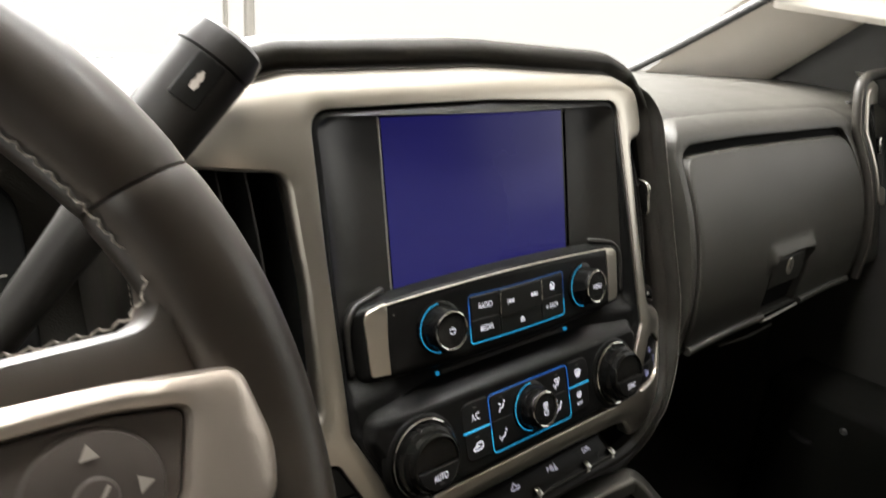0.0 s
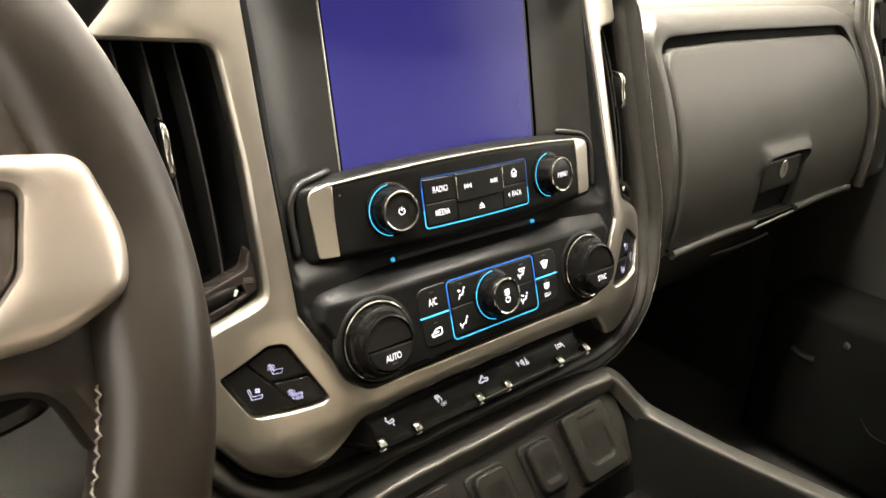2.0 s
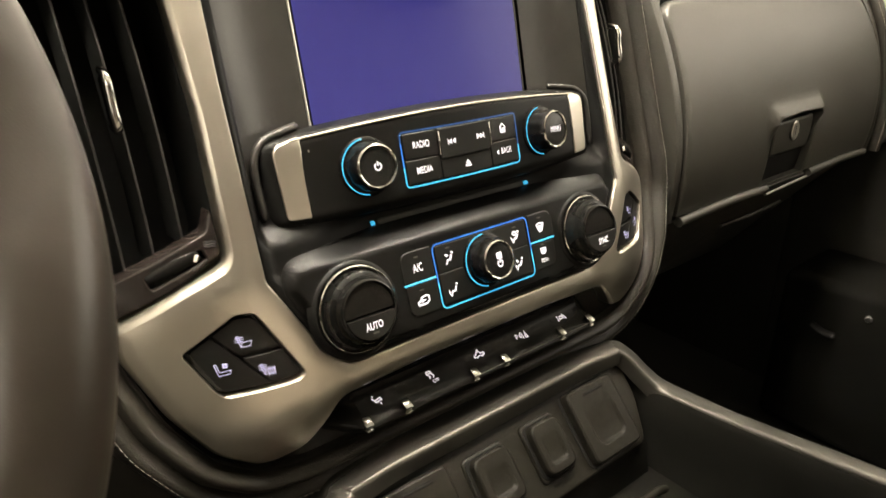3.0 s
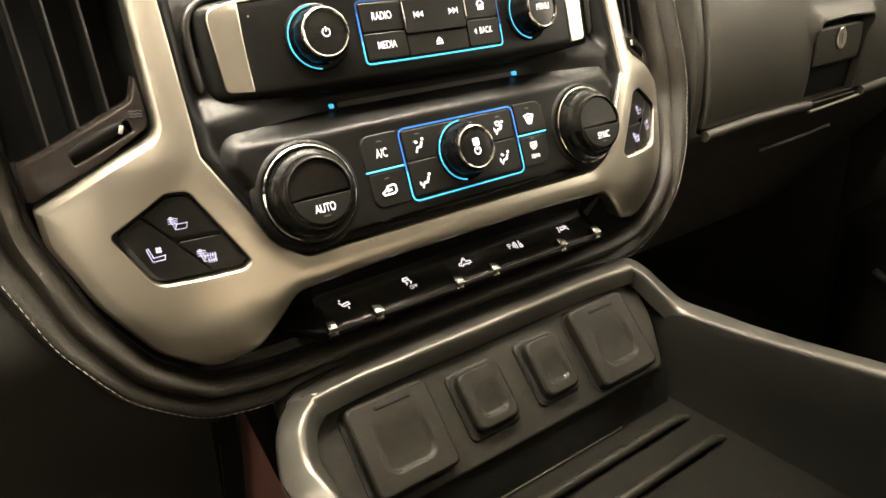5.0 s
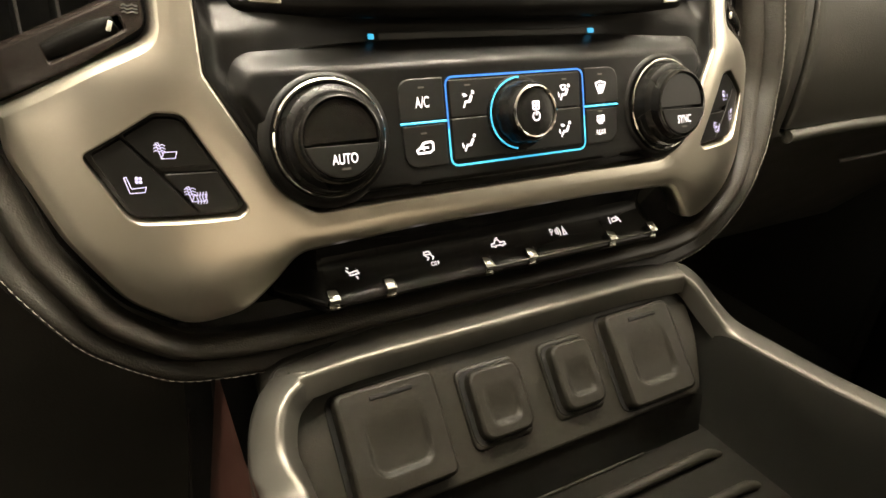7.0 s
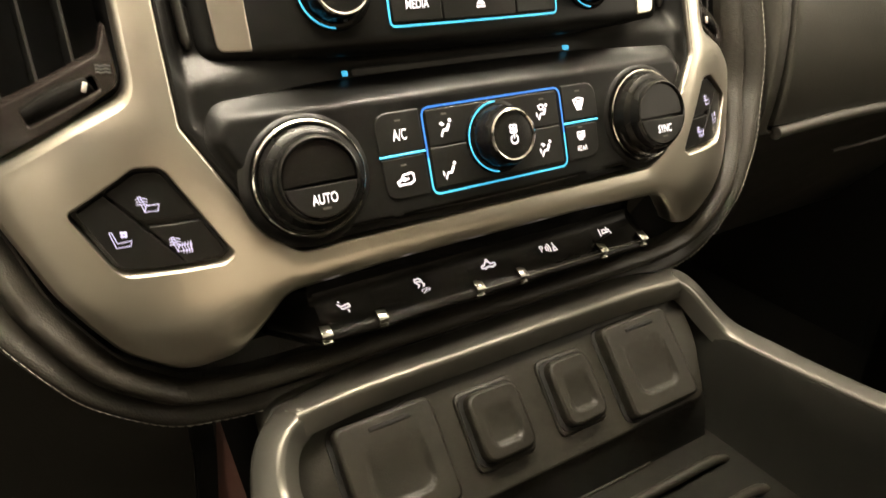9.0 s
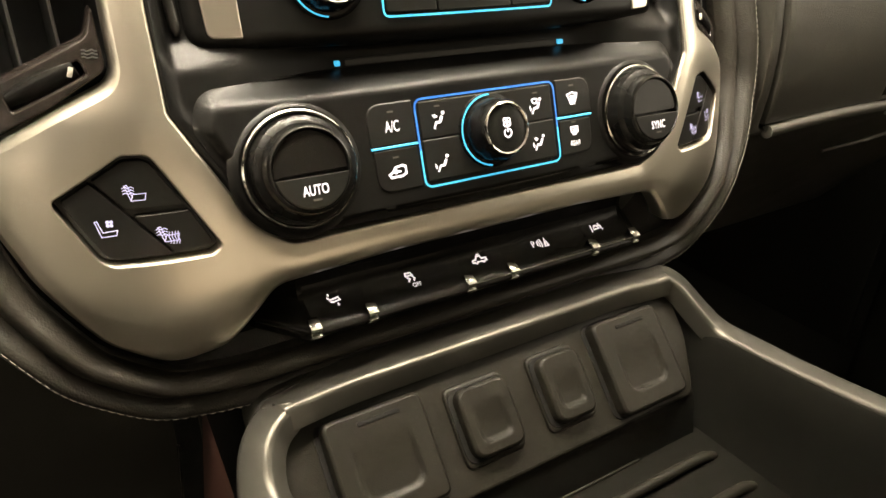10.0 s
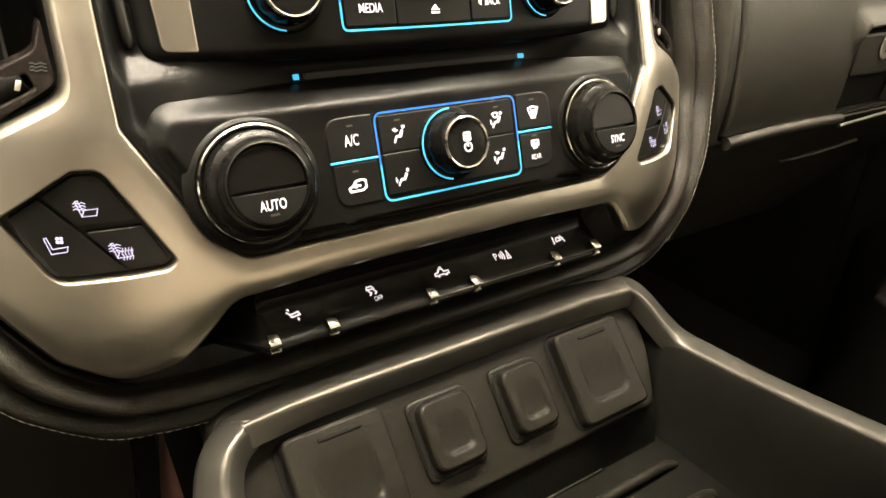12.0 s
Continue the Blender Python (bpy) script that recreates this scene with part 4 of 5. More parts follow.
for x0, x1, z in ((-0.0672, -0.0424, -0.0979), (0.0438, 0.0682, -0.0978)):
    part("light_strip", plate(box_of(x0, x1, z - 0.00042, z + 0.00042, 0.0002), [], on(climate_face, 0.0010), 0.002, 0.0002, 0.004), CYAN, climate, "cyan light guide")

# ---- row of switches below the trim ----
bank = thing("switch_bank", (0, -0.05, -0.19), "row of gloss black switches with chrome ends", "switch bank")
bank_profile = curve2([(-0.050, -0.1470), (-0.046, -0.1550), (-0.0440, -0.1660), (-0.0465, -0.1720), (-0.0560, -0.1780), (-0.0610, -0.1815), (-0.0610, -0.1850), (-0.0540, -0.1905), (-0.040, -0.194), (-0.02, -0.196)], 3)
part("body", loft([[(x, y + 1.3 * max(0, -0.1068 - x, x - 0.1120), z) for y, z in bank_profile] for x in [-0.126 + 0.250 * i / 50 for i in range(51)]], False), SWITCH, bank)
tabs = [-0.1040, -0.0735, -0.0142, 0.0150, 0.0757, 0.1093]
icons = [PEDAL, SKID, TRUCK, SENSOR, LANE]
for k in range(5):
    x0, x1 = tabs[k] + 0.0004, tabs[k + 1] - 0.0004
    key_profile = [(-0.0440, -0.1655), (-0.0450, -0.1690), (-0.0472, -0.1722), (-0.0560, -0.1779), (-0.0600, -0.1798), (-0.0624, -0.1812), (-0.0634, -0.1826), (-0.0630, -0.1842), (-0.0605, -0.1856), (-0.0560, -0.1862)]
    sw = part("switch", loft([[(x, y, z) for y, z in key_profile] for x in (x0, x0 + 0.0005, x1 - 0.0005, x1)], False), SWITCH, bank)
    cx = (-0.0880, -0.0435, 0.0006, 0.0431, 0.0886)[k]
    m = Matrix.Translation((cx - 0.0016, -0.0506, -0.1742)) @ Matrix.Rotation(radians(32), 4, "X")
    symbol(icons[k], 0.0048, m, sw, width=0.17)
    if k == 1:
        part("lettering", words("OFF", 0.0036, m @ Matrix.Translation((0.0018, -0.0042, 0)), 0.0006), ICON, sw)
    if k == 3:
        part("lettering", words("P", 0.0064, m @ Matrix.Translation((-0.0042, 0.0, 0)), 0.0006), ICON, sw)
for x in tabs:
    bm = block((0.0056, 0.0074, 0.0030), pose(x, -0.0614, -0.1782, 26), 0.0005, 2)
    block((0.0046, 0.0052, 0.0040), pose(x, -0.0616, -0.1808, 20), 0.0005, 2, bm)
    block((0.0052, 0.0056, 0.0018), pose(x, -0.0620, -0.1828, 14), 0.0004, 2, bm)
    part("chrome_tab", bm, TAB, bank, "square chrome switch end")
part("edge_strip", tube([(x, -0.0637, -0.1798) for x in (-0.0110, 0.03, 0.07, 0.107)], 0.00035, 8), SILVER_ROUGH, bank, "thin front edge")

# ---- air vents beside the stack ----
def side_vent(side):
    t = thing("air_vent", (side * 0.197, 0.02, -0.06), "tall black air vent with upright slats", "air vent", "stack air vents")
    s = side

    def face(x, z):
        return stack_face(x, z) + 0.006

    out = [(0.1670, -0.0580, 0.01), (0.1660, 0.0780, 0.008), (0.2290, 0.0800, 0.004), (0.2300, -0.0910, 0.004), (0.1930, -0.0720, 0.05)]
    loop = dense(rpoly([(s * x, z, r) for x, z, r in out]), 0.008)
    grow = offset(loop, 0.002)
    shell = [[(p.x, face(p.x, p.y) + 0.002, p.y) for p in grow], [(p.x, face(p.x, p.y) + 0.05, p.y) for p in offset(loop, -0.001)]]
    part("housing", loft(shell, True, False, True), VOID, t, "black duct behind the slats")
    for x in (0.1828, 0.1976, 0.2122):
        lo = -0.046 - 0.55 * max(0, x - 0.172)
        rows = []
        for i in range(13):
            z = lo + (0.078 - lo) * i / 12
            y = face(s * (x * 0.9 + 0.02), z) + 0.004 + 0.012 * (1 - math.sin(math.pi * (0.15 + 0.7 * i / 12)))
            rows.append([(s * x - 0.0007, y, z), (s * x, y - 0.0006, z), (s * x + 0.0007, y, z), (s * (x + 0.002) + 0.0007, y + 0.018, z), (s * (x + 0.002) - 0.0007, y + 0.018, z)])
        slat = part("slat", loft(rows, True, True, True), VOID, t)
        # Thin paler tube paints the highlight along the slat's front edge.
        part("slat_edge", tube([(s * x, r[1][1] - 0.0004, r[1][2]) for r in rows], 0.0006, 8), SLATEDGE, slat)
    x = s * 0.2010
    y0 = face(x, 0.024) - 0.010
    tab = part("tab", block((0.0042, 0.012, 0.027), pose(x, y0 + 0.0058, 0.024, -18), 0.0018), CHROME, t, "chrome slider tab")
    frame_pts = [(x, y0 + 0.0095, 0.0105), (x, y0 - 0.0008, 0.0110), (x, y0 + 0.0012, 0.024), (x, y0 + 0.0040, 0.0360), (x, y0 + 0.0140, 0.0385)]
    part("chrome_frame", tube(curve2(frame_pts, 6), 0.0022, 10), CHROME, tab, "polished chrome edge")
    lip = [(0.1690, -0.0560, 0.006), (0.1692, -0.0310, 0.001), (0.1740, -0.0440, 0.006), (0.2280, -0.0705, 0.002), (0.2290, -0.0895, 0.003), (0.1930, -0.0708, 0.05)]
    put = on(lambda a, b: face(a, b) - 0.001)
    wheel_hole = [(0.1765, -0.0575, 0.001), (0.1780, -0.0525, 0.001), (0.2060, -0.0650, 0.001), (0.2045, -0.0712, 0.001)]
    hole = rpoly([(s * a, b, r) for a, b, r in wheel_hole])
    plt = part("wheel_plate", plate(rpoly([(s * a, b, r) for a, b, r in lip]), [hole], put, 0.010, 0.001, 0.005), VENTLIP, t, "grey brown plate round the thumbwheel")
    a, b = Vector((s * 0.1772, face(s * 0.1772, -0.055) + 0.0035, -0.0550)), Vector((s * 0.2052, face(s * 0.2052, -0.068) + 0.0035, -0.0681))
    ax = (b - a).normalized()
    m = Matrix.Translation((a + b) / 2) @ ax.to_track_quat("Z", "Y").to_matrix().to_4x4()
    h = (b - a).length / 2
    part("thumbwheel", lathe([(0.001, -h * 0.93)] + [(0.0059 - 0.0013 * (i / 22.5 - 1) ** 2 - (0.00022 if i % 2 else 0), h * 0.92 * (i / 22.5 - 1)) for i in range(46)] + [(0.001, h * 0.93)], m, 40), SWITCH, t, "ribbed black thumbwheel")
    mk = a + ax * h * 0.32
    part("mark", block((0.0018, 0.0008, 0.0040), Matrix.Translation(mk + Vector((0, -0.0056, 0.0008))) @ Matrix.Rotation(radians(-20 * s), 4, "Y"), 0.0002), WHITE, t, "white thumbwheel mark")
    m2 = stand(lambda p, q: face(p, q) - 0.001, s * 0.1735, -0.0500)
    part("symbol", ribbon([[(-0.003 + 0.001 * i, 0.0013 * j + 0.0004 * math.sin(i * 2.0)) for i in range(7)] for j in (-1, 0, 1)], 0.0006, m2), DEEP, t)


side_vent(-1)
side_vent(1)


def far_vent():
    t = thing("air_vent", (0.84, 0.05, -0.02), "tall air vent with a pale silver frame at the dash end", "air vent")
    fn = lambda x, z: glove_face(x, z) - 0.004 + 0.5 * max(0, x - 0.80)
    out = rpoly([(0.760, 0.118, 0.02), (0.905, 0.135, 0.01), (0.905, -0.06, 0.01), (0.775, -0.045, 0.02)])
    hole = rpoly([(0.772, 0.094, 0.006), (0.888, 0.100, 0.006), (0.888, -0.03, 0.01), (0.782, -0.02, 0.01)])
    part("frame", plate(out, [hole], on(fn), 0.02, 0.003, 0.01), SILVER, t, "satin silver frame")
    part("duct", plate(offset(hole, 0.001), [], on(fn, -0.03), 0.005, 0.001, 0.02), DEEP, t)
    for k in range(5):
        x = 0.795 + 0.020 * k
        part("slat", loft([[(x - 0.001, fn(x, z) + 0.004, z), (x + 0.001, fn(x, z) + 0.004, z), (x + 0.003, fn(x, z) + 0.022, z), (x + 0.001, fn(x, z) + 0.022, z)] for z in (-0.03, 0.03, 0.098)], True, True, True), GLOSS, t)
    part("tab", block((0.006, 0.010, 0.026), pose(0.8155, fn(0.8155, 0.035), 0.035, -10), 0.002), CHROME, t, "chrome slider tab")
    roll = [Vector((x, glove_face(x, z) - 0.006, z)) for x, z in curve2([(0.748, -0.15), (0.735, -0.05), (0.726, 0.05), (0.722, 0.105), (0.735, 0.128), (0.78, 0.137), (0.90, 0.142)], 6)]
    part("rolled_edge", tube(roll, 0.008, 12), ROLL, t, "rolled vinyl edge round the vent")
    seam_line = [p + Vector((-0.006, -0.0060, 0)) for p in roll[:22]]
    part("stitching", stitches(seam_line, lambda c: Vector((-0.6, -0.8, 0)).normalized()), THREAD, t, "pale thread stitching")


far_vent()

# ---- glove box ----
glove = thing("glove_box", (0.49, 0.0, -0.147), "closed dark glove box lid with a latch handle", "glove box")
lid_out = rpoly([(0.2840, -0.1440, 0.004), (0.2770, 0.0540, 0.022), (0.40, 0.0570, 0.3), (0.6950, 0.0560, 0.045), (0.7230, -0.02, 0.2), (0.7250, -0.1455, 0.004)])
catch = rpoly([(0.4520, -0.1120, 0.004), (0.4495, -0.0735, 0.005), (0.5425, -0.0730, 0.005), (0.5400, -0.1120, 0.004)])


def lid_face(x, z):
    side = max(0, 0.445 - x, x - 0.547)
    over = max(0, z + 0.0685)
    return glove_face(x, z) - 0.0075 * smooth(0.011, 0.0, side) * smooth(0.018, 0.003, over) * smooth(-0.090, -0.070, z)


part("lid", plate(lid_out, [rpoly([(0.4470, -0.1432, 0.002), (0.4450, -0.0685, 0.008), (0.496, -0.0660, 0.1), (0.5470, -0.0680, 0.008), (0.5450, -0.1432, 0.002)])], on(lid_face, 0.002), 0.014, 0.0022, 0.006, False), DASH, glove, "dark grained lid with a raised brow over the handle")
def border_face(x, z):
    z_dash = [0.106, 0.104, 0.096, 0.086, 0.076, 0.066, 0.03, -0.04, -0.10, -0.135, -0.155, -0.172]
    y_dash = [0.20, 0.12, 0.068, 0.047, 0.037, 0.033, 0.028, 0.014, 0.001, -0.006, -0.006, 0.012]
    behind = float(np.interp(-z, [-v for v in z_dash], y_dash)) - glove_face(x, z) - 0.002
    return glove_face(x, z) + behind * smooth(0.068, 0.092, z)


def raised(loop, d):
    return [Vector((p.x, p.y + d * smooth(0.02, 0.05, p.y))) for p in loop]


part("lid_surround", plate([Vector((p.x, max(p.y, -0.1492))) for p in raised(offset(lid_out, 0.016), 0.018)], [[Vector((p.x - 0.0018 * smooth(0.40, 0.28, p.x), p.y)) for p in raised(offset(lid_out, 0.0032), 0.008)]], on(border_face, 0.0008), 0.022, 0.0016, 0.006, False), DASH, glove, "grained vinyl border round the lid")
part("gap", plate(rpoly([(0.2780, -0.1480, 0.004), (0.2700, 0.0720, 0.022), (0.40, 0.0760, 0.3), (0.7000, 0.0740, 0.045), (0.7280, -0.02, 0.2), (0.7290, -0.1480, 0.004)]), [], on(glove_face, -0.0075), 0.004, 0.001, 0.012), VOID, glove, "dark joint round the lid")
part("catch_recess", plate(rpoly([(0.440, -0.146, 0.002), (0.440, -0.064, 0.004), (0.552, -0.064, 0.004), (0.552, -0.146, 0.002)]), [], on(glove_face, -0.010), 0.004, 0.001, 0.02), DEEP, glove)
part("handle", plate(catch, [], on(lambda x, z: glove_face(x, z) + 0.006 * smooth(-0.10, -0.14, z), 0.001), 0.010, 0.0030, 0.010), DASH, glove, "dark pull handle")
m = stand(glove_face, 0.4960, -0.0870, 0.0012)
lock = part("lock", lathe([(0.0085, 0.0), (0.0090, 0.0012), (0.0080, 0.0020), (0.0055, 0.0016), (0.0, 0.0016)], m @ Matrix.Diagonal((0.95, 1.25, 1, 1)), 36), SILVER_EDGE, glove, "oval metal lock")
part("keyhole", filled([[(-0.0007, -0.005), (0.0007, -0.005), (0.0007, 0.005), (-0.0007, 0.005)]], m, 0.0019), DEEP, lock)
for x0, x1 in ((0.2880, 0.4570), (0.5600, 0.7200)):
    pts = [Vector((x0 + (x1 - x0) * i / 10, glove_face(0, -0.148) - 0.003, -0.1490 + 0.002 * math.sin(i * 0.3))) for i in range(11)]
    part("hinge_bar", tube(pts, 0.0052, 12), DASH, glove, "rounded bar under the lid")
part("catch_strip", tube([(0.4600, glove_face(0, -0.152) - 0.003, -0.1560), (0.5580, glove_face(0, -0.152) - 0.003, -0.1530)], 0.0016, 8), SILVER_EDGE, glove, "thin bright strip")
part("knee_edge", tube(curve2([(0.437, 0.012, -0.198), (0.477, -0.002, -0.190), (0.542, -0.004, -0.1865)], 6), 0.0020, 8), DASH, glove, "faint panel edge below")

# ---- steering wheel ----
HUB = Vector((-0.4424, -0.1710, 0.0412))
TILTED = Matrix.Translation(HUB) @ Matrix.Rotation(radians(90 - 27.9), 4, "X")
wheel = thing("steering_wheel", (-0.4424, -0.1710, -0.15), "leather steering wheel with silver spokes and switches", "steering wheel")
RIM, GRIP = 0.1752, 0.0172


def rim_point(a, swell=1.0, phi=0.0):
    r = GRIP * swell
    rad = RIM + r * math.cos(phi)
    deg = math.degrees(a)
    deep = 1.05 * (1 - 0.38 * math.exp(-(((deg - 4) / 12) ** 2)) if math.sin(phi) > 0 else 1)
    return TILTED @ Vector((rad * math.cos(a), rad * math.sin(a), r * deep * math.sin(phi)))


def rim_piece(a0, a1, n, ends=True):
    loops = []
    for i in range(n + 1):
        a = a0 + (a1 - a0) * i / n
        edge = min(i, n - i)
        slant = 1.7 * math.sin(radians(a))
        swell = (0.955, 0.99, 1.0)[min(edge, 2)] if ends else 1.0
        loops.append([rim_point(radians(a + slant * (1 - math.cos(2 * math.pi * j / 28))), swell, 2 * math.pi * j / 28) for j in range(28)])
    return loft(loops, True, True, True)


for a0, a1 in ((29.1, 151.4), (151.8, 208), (208.4, 331.6), (-28, 28.8)):
    part("rim_cover", rim_piece(a0, a1, 60), WHEEL, wheel, "brown-black leather rim cover")


def rim_stitch(a0, a1, tail=()):
    path = [rim_point(radians(a0 + (a1 - a0) * i / 60), 1.0, math.pi * 0.86) for i in range(61)]
    path += [TILTED @ Vector((a, b, 0.0070)) for a, b in tail]
    mid = HUB

    def out(c):
        return ((mid - c).normalized() + TILTED.to_3x3() @ Vector((0, 0, 0.5))).normalized()
    bm = bmesh.new()
    run, k = 0.0, 0
    for a, b in zip(path, path[1:]):
        seg = (b - a).length
        while run < seg:
            t = (b - a).normalized()
            c, n = a + t * run, out(a)
            s = t.cross(n).normalized()
            d = s * (0.0008 if k % 2 else -0.0008)
            e = [c - t * 0.0015 - d, c + n * 0.0008, c + t * 0.0015 + d]
            loops = [[p + n * 0.0002 + Vector((0, 0, 0)) + s * (r * math.cos(q * math.pi / 3)) + n * (r * math.sin(q * math.pi / 3)) for q in range(6)] for p, r in zip(e, (0.0003, 0.0005, 0.0003))]
            loft(loops, True, True, True, bm)
            run += 0.0027
            k += 1
        run -= seg
    return bm


part("stitching", rim_stitch(150, 27, curve2([(0.1478, 0.066), (0.1480, 0.0600), (0.1455, 0.0540), (0.1400, 0.0500), (0.1310, 0.0485), (0.1130, 0.0478), (0.080, 0.0478)], 5)), THREAD, wheel, "zigzag pale thread")
part("stitching", rim_stitch(-12, -70), THREAD, wheel, "zigzag pale thread")


def spokes():
    """Padded right spoke: thick towards the rim, its edges rolled."""
    out = [(-0.04, 0.052, 0.02), (0.100, 0.0468, 0.05), (0.149, 0.0478, 0.015), (0.149, 0.068, 0.008), (0.172, 0.064, 0.01), (0.180, 0.0, 0.05), (0.170, -0.058, 0.01), (0.152, -0.054, 0.012),
           (0.144, -0.030, 0.012), (0.100, -0.024, 0.05), (-0.04, -0.045, 0.02)]
    put = lambda a, b, depth: TILTED @ Vector((a, b, 0.008 - depth - 0.02 * smooth(0.15, 0.185, a)))
    return plate(rpoly(out), [], put, 0.022, 0.006, 0.010, False)


part("spoke", spokes(), WHEEL, wheel, "leather covered spoke")
cover_out = rpoly([(-0.02, -0.010, 0.01), (0.150, -0.014, 0.01), (0.149, -0.036, 0.012), (0.110, -0.044, 0.03), (0.050, -0.066, 0.03), (-0.02, -0.080, 0.01)])
part("spoke_cover", plate(cover_out, [], lambda a, b, d: TILTED @ Vector((a, b, -0.012 - d)), 0.016, 0.005, 0.008), GLOSS, wheel, "gloss black lower spoke cover")
trim_out = [(0.050, 0.0380, 0.01), (0.134, 0.0345, 0.1), (0.1665, 0.0310, 0.009), (0.1735, 0.0060, 0.03), (0.1700, -0.0080, 0.010), (0.1500, -0.0178, 0.03), (0.1220, -0.0180, 0.03), (0.050, -0.0180, 0.01)]
pad_out = [(0.060, 0.0290, 0.006), (0.1300, 0.0275, 0.05), (0.1500, 0.0240, 0.004), (0.1445, 0.0020, 0.010), (0.1330, -0.0105, 0.010), (0.060, -0.0120, 0.006)]


def trim_put(a, b, depth):
    crown = 0.0170 - 0.004 * smooth(0.158, 0.176, a) ** 2 - 14.0 * max(0, b - 0.026) ** 2 - 14.0 * max(0, -0.006 - b) ** 2 - 3.0 * max(0, a - 0.150) ** 2
    return TILTED @ Vector((a, b, crown - depth))


part("spoke_trim", plate(rpoly(trim_out), [rpoly(pad_out)], trim_put, 0.012, 0.0034, 0.004, False), SPOKE_TRIM, wheel, "satin silver spoke trim")
pad = part("switch_pad", plate(offset(rpoly(pad_out), -0.0006), [], lambda a, b, d: TILTED @ Vector((a, b, 0.0125 - d)), 0.01, 0.001, 0.006), PAD, wheel, "grey switch pad")
disc_at = TILTED @ Matrix.Translation((0.1240, 0.0085, 0.0125))
disc = part("direction_disc", lathe([(0.0, 0.0024), (0.0120, 0.0030), (0.0160, 0.0022), (0.0172, 0.0)], disc_at, 64), PAD, wheel, "round direction switch")
part("select_button", lathe([(0.0, 0.0042), (0.0046, 0.0040), (0.0055, 0.0028), (0.0057, 0.0)], disc_at, 40), PAD, disc)
for ang in (0, 90, 180, 270):
    q = disc_at @ Matrix.Rotation(radians(ang), 4, "Z") @ Matrix.Translation((0.0113, 0, 0.0030))
    part("arrow", filled([[(-0.0015, -0.0024), (0.0024, 0.0), (-0.0015, 0.0024)]], q, 0.0004), ARROW, disc)
part("check_mark", ribbon([[(-0.0025, 0.0), (-0.0006, -0.0022), (0.0030, 0.0026)]], 0.001, disc_at @ Matrix.Translation((0.0, 0.0, 0.0044))), ARROW, disc)
part("airbag_cover", plate(rpoly([(-0.085, 0.055, 0.02), (0.055, 0.055, 0.02), (0.060, -0.02, 0.03), (0.03, -0.075, 0.02), (-0.03, -0.075, 0.02), (-0.085, -0.02, 0.03)]), [], lambda a, b, d: TILTED @ Vector((a, b, 0.024 - d)), 0.05, 0.008, 0.012, False), WHEEL, wheel)
part("column", tube([TILTED @ Vector((0, 0, -0.02)), TILTED @ Vector((0, 0, -0.20))], [0.035, 0.042], 24), DEEP, wheel)
part("lower_spoke", plate(rpoly([(-0.03, -0.05, 0.01), (0.03, -0.05, 0.01), (0.025, -0.165, 0.01), (-0.025, -0.165, 0.01)]), [], lambda a, b, d: TILTED @ Vector((a, b, 0.006 - d)), 0.016, 0.004, 0.01), GLOSS, wheel, "dark lower spoke")

# ---- column shift lever ----
lever = thing("shift_lever", (-0.30, 0.0, 0.03), "thick dark column shift lever with a mode button", "shift lever")
A, B = Vector((-0.2090, 0.002, 0.1455)), Vector((-0.3010, 0.004, 0.0350))
axis = (A - B).normalized()
LM = Matrix.Translation(A) @ axis.to_track_quat("Z", "Y").to_matrix().to_4x4()
part("grip", lathe([(0.0085, -0.22), (0.0095, -0.16), (0.0125, -0.11), (0.0175, -0.06), (0.0197, -0.010), (0.0200, -0.0065)], LM, 48), LEVER, lever, "tapered dark grip")
part("end_cap", lathe([(0.0188, -0.0062), (0.0199, -0.0050), (0.0202, 0.0), (0.0194, 0.0075), (0.0165, 0.0098), (0.0, 0.0105)], LM, 48), LEVER, lever, "rounded end cap")
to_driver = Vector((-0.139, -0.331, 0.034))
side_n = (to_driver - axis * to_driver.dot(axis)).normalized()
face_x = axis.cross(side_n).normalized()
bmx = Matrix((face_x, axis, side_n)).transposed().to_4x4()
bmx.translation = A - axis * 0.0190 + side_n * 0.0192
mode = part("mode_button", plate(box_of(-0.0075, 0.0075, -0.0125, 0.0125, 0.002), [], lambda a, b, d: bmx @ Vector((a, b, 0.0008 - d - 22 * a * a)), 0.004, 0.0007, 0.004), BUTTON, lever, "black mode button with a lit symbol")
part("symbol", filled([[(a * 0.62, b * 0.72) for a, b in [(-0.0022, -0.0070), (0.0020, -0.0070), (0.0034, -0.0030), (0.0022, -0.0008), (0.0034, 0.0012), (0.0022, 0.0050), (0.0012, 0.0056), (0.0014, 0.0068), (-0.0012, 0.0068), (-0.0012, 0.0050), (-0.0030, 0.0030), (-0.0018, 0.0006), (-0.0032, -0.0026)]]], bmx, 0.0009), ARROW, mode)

# ---- instrument cluster behind the wheel ----
cluster = thing("instrument_cluster", (-0.445, 0.09, -0.02), "dark instrument cluster behind the steering wheel", "instrument cluster")
part("face", plate(rpoly([(-0.60, -0.04, 0.02), (-0.29, -0.04, 0.02), (-0.29, 0.075, 0.03), (-0.60, 0.075, 0.03)]), [], on(lambda x, z: 0.075 + 0.2 * (z - 0.02)), 0.01, 0.002, 0.02), VOID, cluster)
cm = stand(lambda x, z: 0.075 + 0.2 * (z - 0.02), -0.335, 0.020)
part("scale", ribbon([[(0.034 * math.cos(radians(a)), 0.034 * math.sin(radians(a))), (0.029 * math.cos(radians(a)), 0.029 * math.sin(radians(a)))] for a in range(-60, 241, 30)], 0.0012, cm, 0.0005), ARROW, cluster)

